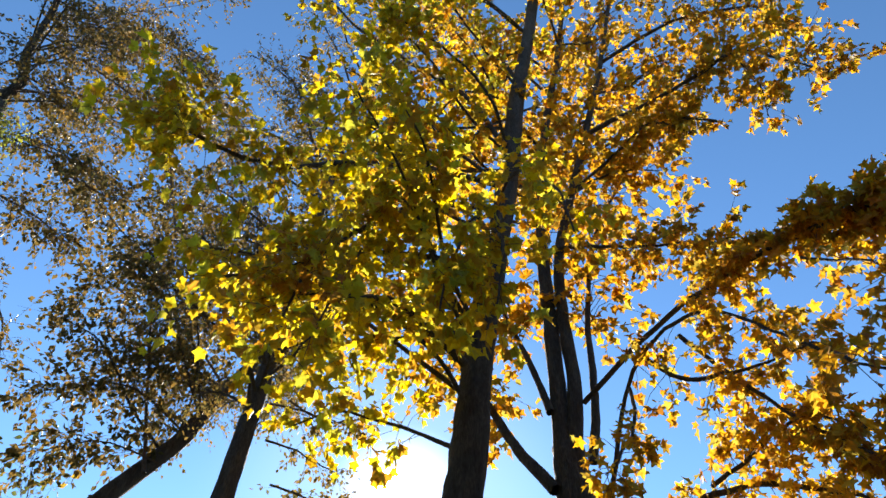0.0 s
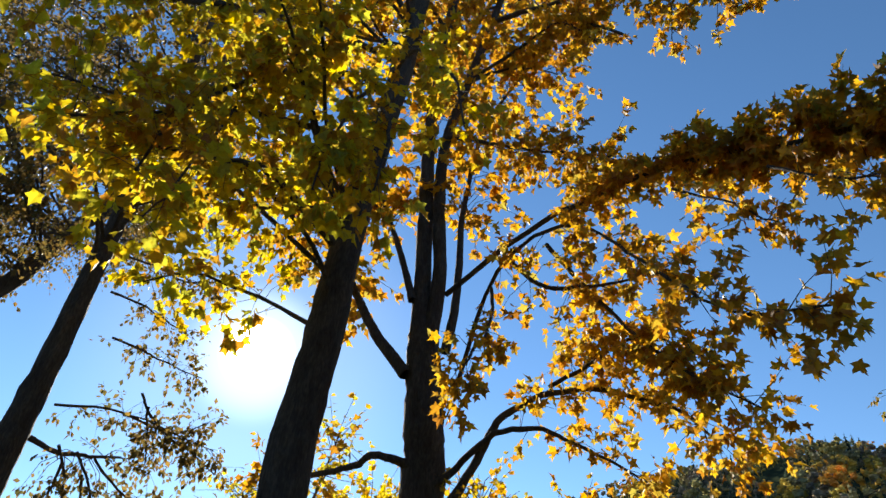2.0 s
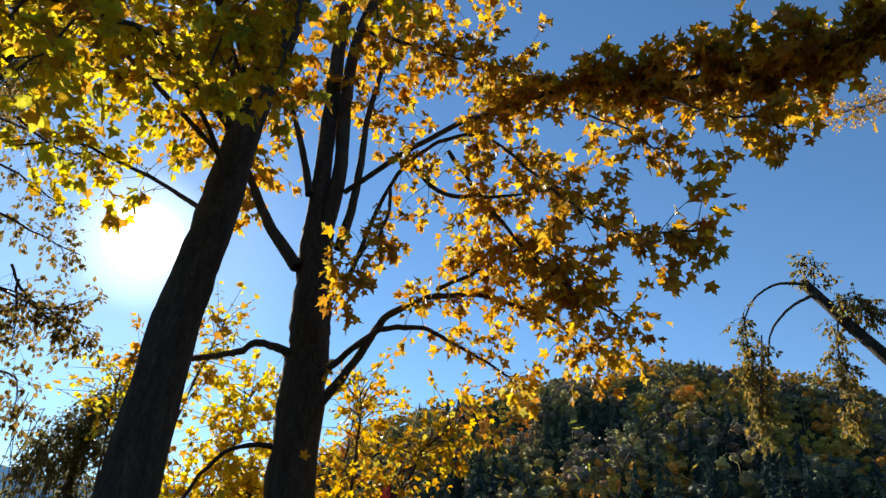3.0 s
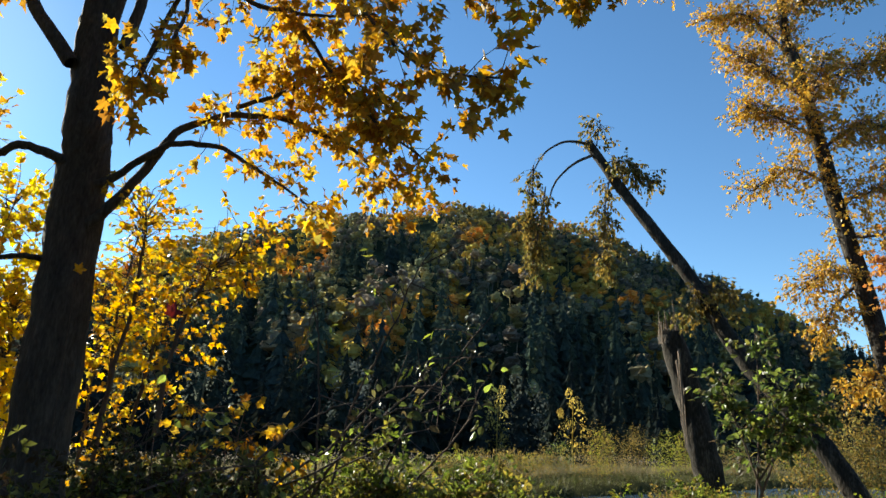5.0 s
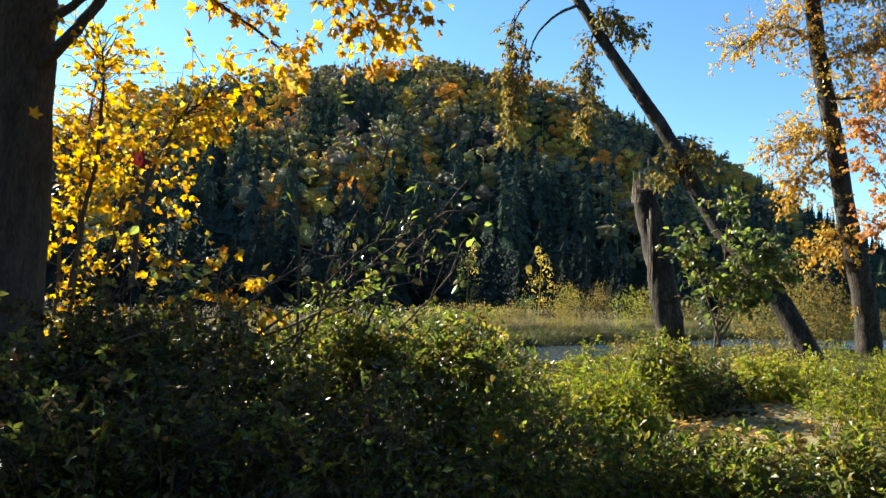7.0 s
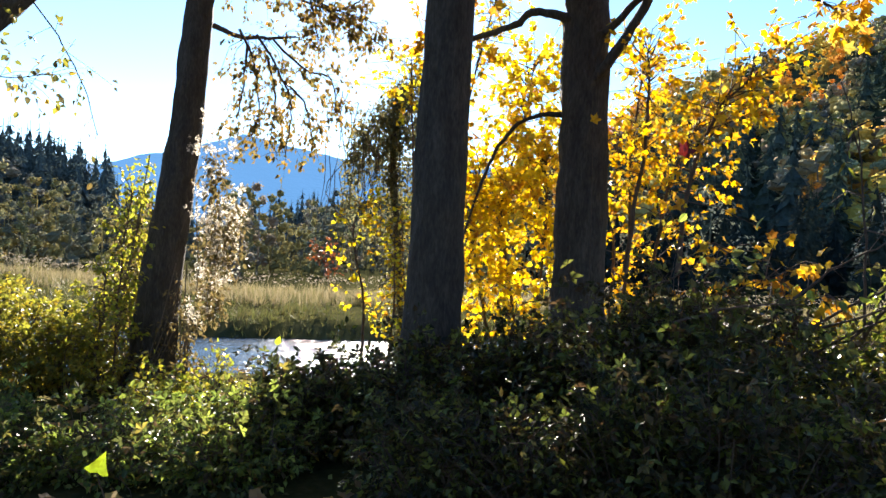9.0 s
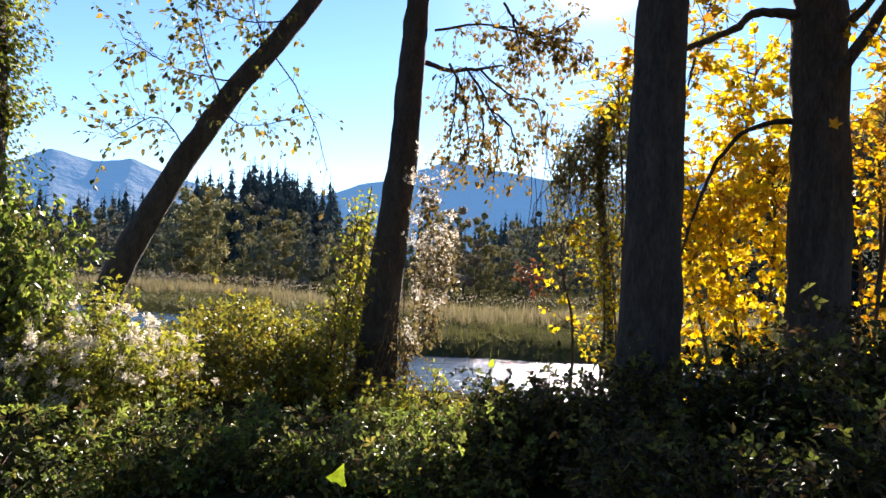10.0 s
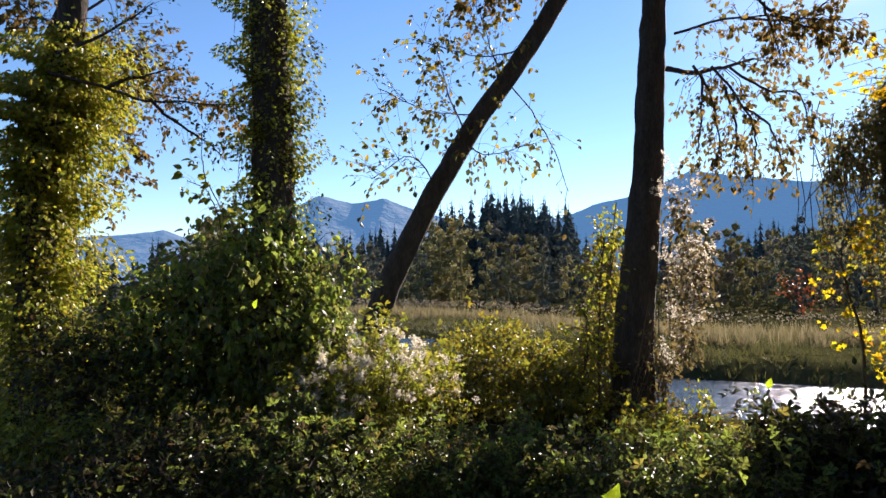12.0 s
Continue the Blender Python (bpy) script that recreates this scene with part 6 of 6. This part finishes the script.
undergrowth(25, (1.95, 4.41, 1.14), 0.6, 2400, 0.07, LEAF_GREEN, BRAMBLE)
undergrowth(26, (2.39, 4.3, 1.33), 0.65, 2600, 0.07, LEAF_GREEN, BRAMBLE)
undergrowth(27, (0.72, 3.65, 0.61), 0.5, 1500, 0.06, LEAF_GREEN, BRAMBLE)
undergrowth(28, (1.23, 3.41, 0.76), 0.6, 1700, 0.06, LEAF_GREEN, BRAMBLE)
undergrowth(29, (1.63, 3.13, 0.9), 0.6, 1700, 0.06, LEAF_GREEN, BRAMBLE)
undergrowth(30, (-0.5, 4.38, 0.35), 0.5, 1150, 0.062, LEAF_COVER, "low bramble and ivy covering the bank")
undergrowth(31, (-1.19, 4.55, 0.31), 0.5, 1250, 0.062, LEAF_COVER, "low bramble and ivy covering the bank")
undergrowth(32, (-1.85, 4.53, 0.32), 0.5, 1250, 0.062, LEAF_COVER, "low bramble and ivy covering the bank")
undergrowth(33, (-2.37, 4.27, 0.37), 0.5, 1250, 0.062, LEAF_COVER, "low bramble and ivy covering the bank")
undergrowth(34, (-1.16, 6.2, 0.21), 0.6, 1500, 0.065, LEAF_LIME, "low yellow-green bush at the tree's foot")
undergrowth(35, (-3.33, 7.37, 1.05), 0.95, 2600, 0.075, LEAF_BANK, "yellow-green bush at the water's edge")
undergrowth(36, (-2.47, 7.08, 0.61), 0.6, 1600, 0.07, LEAF_BANK, "yellow-green bush at the water's edge")
undergrowth(37, (-3.65, 6.76, 0.76), 0.7, 1800, 0.07, LEAF_BANK, "yellow-green bush at the water's edge")
undergrowth(42, (-5.85, 4, 1.26), 0.9, 3000, 0.075, LEAF_GREEN, "shaded green thicket under ivy-clad trees")
undergrowth(43, (-5.63, 3.22, 0.6), 0.8, 1900, 0.075, LEAF_IVY, "shaded green thicket under ivy-clad trees")
undergrowth(44, (-7.18, 5.57, 1.57), 1.2, 3000, 0.08, LEAF_IVY, "shaded green thicket under ivy-clad trees")
undergrowth(45, (-4.08, 3.36, 0.48), 0.7, 1500, 0.065, LEAF_GREEN, "low bramble coloured dark for the shaded bank")
undergrowth(46, (-4.14, 2.59, 0.38), 0.7, 1400, 0.065, LEAF_GREEN, "low bramble coloured dark for the shaded bank")
undergrowth(47, (-3.28, 3.76, 0.52), 0.6, 1250, 0.06, LEAF_COVER, "low bramble and ivy covering the bank")
bush("bush", (3.64, 3.5, 1.36), 0.42, 520, 0.075, LEAF_SUN_TINTED, "bramble in sun-bright colours arching over dead canes", 861)
bush("bush", (4.68, 3.36, 1.2), 0.45, 700, 0.08, LEAF_SUN_TINTED, "bramble in sun-bright colours arching over dead canes", 871)
bush("clematis_bush", (-3.84, 5.47, 1.02), 0.75, 1500, 0.052, LEAF_LIME, "bramble mound covered in pale clematis fluff", 901, fluff=900)
bush("clematis_bush", (-3.94, 4.9, 0.88), 0.5, 1100, 0.052, LEAF_LIME, "bramble mound covered in pale clematis fluff", 911, fluff=480)
bush("clematis_bush", (-3.43, 5.74, 0.71), 0.5, 1000, 0.052, LEAF_LIME, "bramble mound covered in pale clematis fluff", 921, fluff=340)

bush("clematis_bush", (-3.42, 4.88, 0.97), 0.5, 1400, 0.06, LEAF_IVY, "bramble mound covered in pale clematis fluff", 931, fluff=640)
bush("clematis_bush", (-3.53, 4.56, 0.73), 0.4, 1100, 0.06, LEAF_IVY, "bramble mound covered in pale clematis fluff", 941, fluff=340)



def ivy_mound(centre, radii, count, size, label, seed):
    """A dome of overlapping ivy leaves over a dead stump, dense on the outside; the shade within is put in by dark leaf
    colour.
    """
    x, y, z = centre
    t = thing("ivy_mound", (x, y, float(ground_height(x, y))), label, "shrub")
    g, thin = Growth(seed), Growth(seed + 1)
    rng = g.rng
    d = unit(rng.normal(0, 1, (count, 3)))
    d = d[d[:, 2] > -0.75]
    n = len(d)
    lump = np.array([1 + 0.30 * noise.noise(Vector(v) * 2.1 + Vector(centre)) + 0.20 * noise.noise(Vector(v) * 5.0) for v in d])
    wide = 1 + 0.18 * np.clip(-d[:, 2], 0, 1)
    at = np.array(centre) + d * (lump * (0.80 + 0.36 * rng.random(n) ** 1.6))[:, None] * np.array(radii) * np.stack([wide, wide, np.ones(n)], -1)
    g.put(at, unit(rng.normal(0, 0.45, (n, 3)) + d * 0.25 + [0, 0, -0.8]), unit(d * 0.5 + rng.normal(0, 0.9, (n, 3)) + [0, 0, 0.5]), size * (0.5 + 0.8 * rng.random(n) ** 1.5))
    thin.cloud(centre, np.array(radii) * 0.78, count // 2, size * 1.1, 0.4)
    for k in range(34):
        e = rng.random() * 6.28
        b = np.array(centre) + np.array([math.cos(e), math.sin(e), rng.uniform(0.1, 0.8)]) * radii * 0.95
        tip = b + [0.3 * math.cos(e) + rng.normal(0, 0.12), 0.3 * math.sin(e) + rng.normal(0, 0.12), rng.uniform(-0.7, 0.15)]
        p = smooth_path([b, (b + tip) / 2 + [0, 0, 0.12], tip], 4)
        g.twigs.append(tube(p, 0.005, 0.002, 3))
        g.shoots(p, 3, 0.16, 6, size * 0.9, start=0.2, droop=0.4, thick=0.002)
    g.finish(t, OVATE, LEAF_MOUND, "overlapping ivy leaves", name="ivy")
    # near-black leaf colour stands in for shade inside the mound
    thin.finish(t, KITE, LEAF_GREEN, "inner leaves coloured dark as in shade", name="inner_foliage")
    return t


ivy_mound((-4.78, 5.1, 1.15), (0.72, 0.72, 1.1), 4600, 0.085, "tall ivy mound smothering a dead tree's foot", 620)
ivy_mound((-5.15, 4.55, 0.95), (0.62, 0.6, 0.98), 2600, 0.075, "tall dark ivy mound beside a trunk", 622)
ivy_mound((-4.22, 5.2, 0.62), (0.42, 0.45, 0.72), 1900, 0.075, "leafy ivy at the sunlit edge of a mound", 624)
spray = thing("ivy_spray", base_of([(-5.0, 4.7, 0)]), "loose ivy spray with round leaves against the sky", "vine")
g = Growth(626)
for pts in ([(-5.0, 4.75, 1.9), (-4.92, 4.6, 2.2), (-4.9, 4.46, 2.42), (-5.02, 4.32, 2.49)], [(-4.95, 4.8, 2.0), (-4.9, 4.55, 2.35), (-4.9, 4.42, 2.6), (-4.88, 4.36, 2.91)], [(-4.9, 4.8, 1.95), (-4.86, 4.6, 2.14), (-4.95, 4.5, 2.25)]):
    path = limb(spray, pts, 0.007, 0.003, TWIG, "stem", 5, seed=len(pts))
    g.shoots(path, 9, 0.14, 3, 0.085, start=0.25, droop=0.5, thick=0.002)
g.finish(spray, OVATE, LEAF_IVY, "round ivy leaves")

# dead canes arching out of the brambles
for k, pts in enumerate(([(2.86, 3.76, 1.15), (3.04, 3.37, 1.34), (3.15, 3, 1.6), (3.37, 2.44, 1.75)], [(3.08, 3.6, 1.15), (3.23, 3.33, 1.45), (3.38, 3.05, 1.75), (3.42, 2.86, 1.97)],
                         [(2.61, 3.69, 1.23), (2.75, 3.48, 1.44), (2.93, 3.21, 1.65), (2.98, 3.03, 1.73)], [(3.84, 3.44, 1.12), (3.84, 3.13, 1.46), (3.82, 2.84, 1.7), (3.79, 2.72, 1.89)],
                         [(2.89, 3.85, 0.94), (3.08, 3.42, 1.28), (3.22, 2.99, 1.55), (3.26, 2.63, 1.62)], [(3.15, 3.63, 1.12), (3.23, 3.28, 1.6), (3.23, 2.98, 1.73), (3.33, 2.69, 1.77)],
                         [(1.96, 3.61, 1.21), (2.18, 3.38, 1.33), (2.39, 3.12, 1.37)], [(1.97, 4.29, 1.12), (2.11, 4.11, 1.42), (2.31, 3.89, 1.6)])):
    cane = thing("dead_cane", base_of(pts), "bare grey bramble cane arching over the thicket", "dead branch", "dead canes")
    g = Growth(950 + k)
    path = limb(cane, pts, 0.009, 0.003, TWIG, "cane", 5, seed=k)
    g.shoots(path, 9, 0.4, 3, 0.065, start=0.3, droop=0.3, thick=0.0025)
    g.finish(cane, OVATE, LEAF_COVER, twig_mat=TWIG)

# lone bright leaves over the dark brambles
for k, (tip, size, mat, shape, label) in enumerate((((-0.82, 2.94, 0.60), 0.085, LEAF_SEEDLING, SEEDLING, "single lime green maple seedling leaf"), ((-0.32, 5.1, 0.8), 0.07, LEAF_SEEDLING, OVATE, "single lime leaf on a bramble tip"),
                                                ((2.54, 4.68, 2.32), 0.12, LEAF_CRIMSON, MAPLE, "single dark red maple leaf on a twig"), ((3.85, 2.46, 0.57), 0.12, LEAF_MAPLE, MAPLE, "fallen golden maple leaf caught in brambles"),
                                                ((-3.96, 4.08, 1.34), 0.08, LEAF_SEEDLING, OVATE, "single lime leaf against the ivy"), ((1.78, 4.05, 0.43), 0.12, LEAF_MAPLE, MAPLE, "fallen orange maple leaf caught in brambles"),
                                                ((1.99, 5.05, 2.59), 0.075, LEAF_YELLOW, MAPLE, "single yellow maple leaf by a trunk"))):
    tip = np.array(tip)
    seedling = thing("seedling", (tip[0], tip[1], float(ground_height(tip[0], tip[1]))), label, "plant")
    foot = np.array(seedling.location)
    part("stem", tube(smooth_path([foot, (foot + tip) / 2 + [0.04, 0.03, 0.05], tip], 5), 0.006, 0.002, 4), TWIG, seedling)
    part("leaf", leaves(shape, tip[None], np.array([[0.3, -0.2, 0.9]]), np.array([[0.1, -1.0, 0.35]]), size), mat, seedling)

# russet shrubs between the snag and the cottonwood
bush("golden_shrub", (26.43, 5.90, 2.91), 1.3, 900, 0.13, LEAF_SCRUB, "tan and orange autumn shrub on the gravel bar", 1301, KITE, 10, sprigs=8, canes=4)
bush("golden_shrub", (27.62, 4.80, 3.63), 1.2, 900, 0.13, LEAF_SCRUB, "tan and orange autumn shrub on the gravel bar", 1311, KITE, 10, sprigs=8, canes=4)
bush("golden_shrub", (26.85, 3.71, 2.44), 1.0, 900, 0.13, LEAF_SCRUB, "tan and orange autumn shrub on the gravel bar", 1321, KITE, 10, sprigs=8, canes=4)

# willow scrub on the gravel bar and the point
rng = np.random.default_rng(77)
for k in range(54):
    if k < 46:
        e = rng.uniform(50, 90)
        bar = np.linspace(20, 120, 400)
        back = rng.uniform(2.5, 13)
        x = float(np.interp(e, np.degrees(np.arctan2(bar, river_far(bar) + back)), bar))
        y = float(river_far(x)) + back
        tall, wide = float(np.interp(e, [50, 57, 61, 65, 69, 74, 90], [1.5, 1.8, 2.8, 3.7, 4.0, 2.7, 2.4])) * rng.uniform(0.65, 1.1), rng.uniform(1.1, 2.0)
    else:
        e, r = radians(rng.uniform(66, 82)), rng.uniform(13.5, 18)
        x, y = r * math.sin(e), r * math.cos(e)
        tall, wide = rng.uniform(0.4, 0.7), rng.uniform(0.5, 0.9)
    z = float(ground_height(x, y)) + tall
    bush("willow_shrub", (x, y, z), wide, 520, 0.13 if k < 46 else 0.09, (LEAF_SCRUB, LEAF_LIME, LEAF_SCRUB, LEAF_SCRUB, LEAF_COVER)[k % 5], "golden olive willow scrub on the gravel bar" if k < 46 else "low olive scrub on the grassy point",
         1000 + k * 3, KITE, 8, sprigs=6, canes=3)
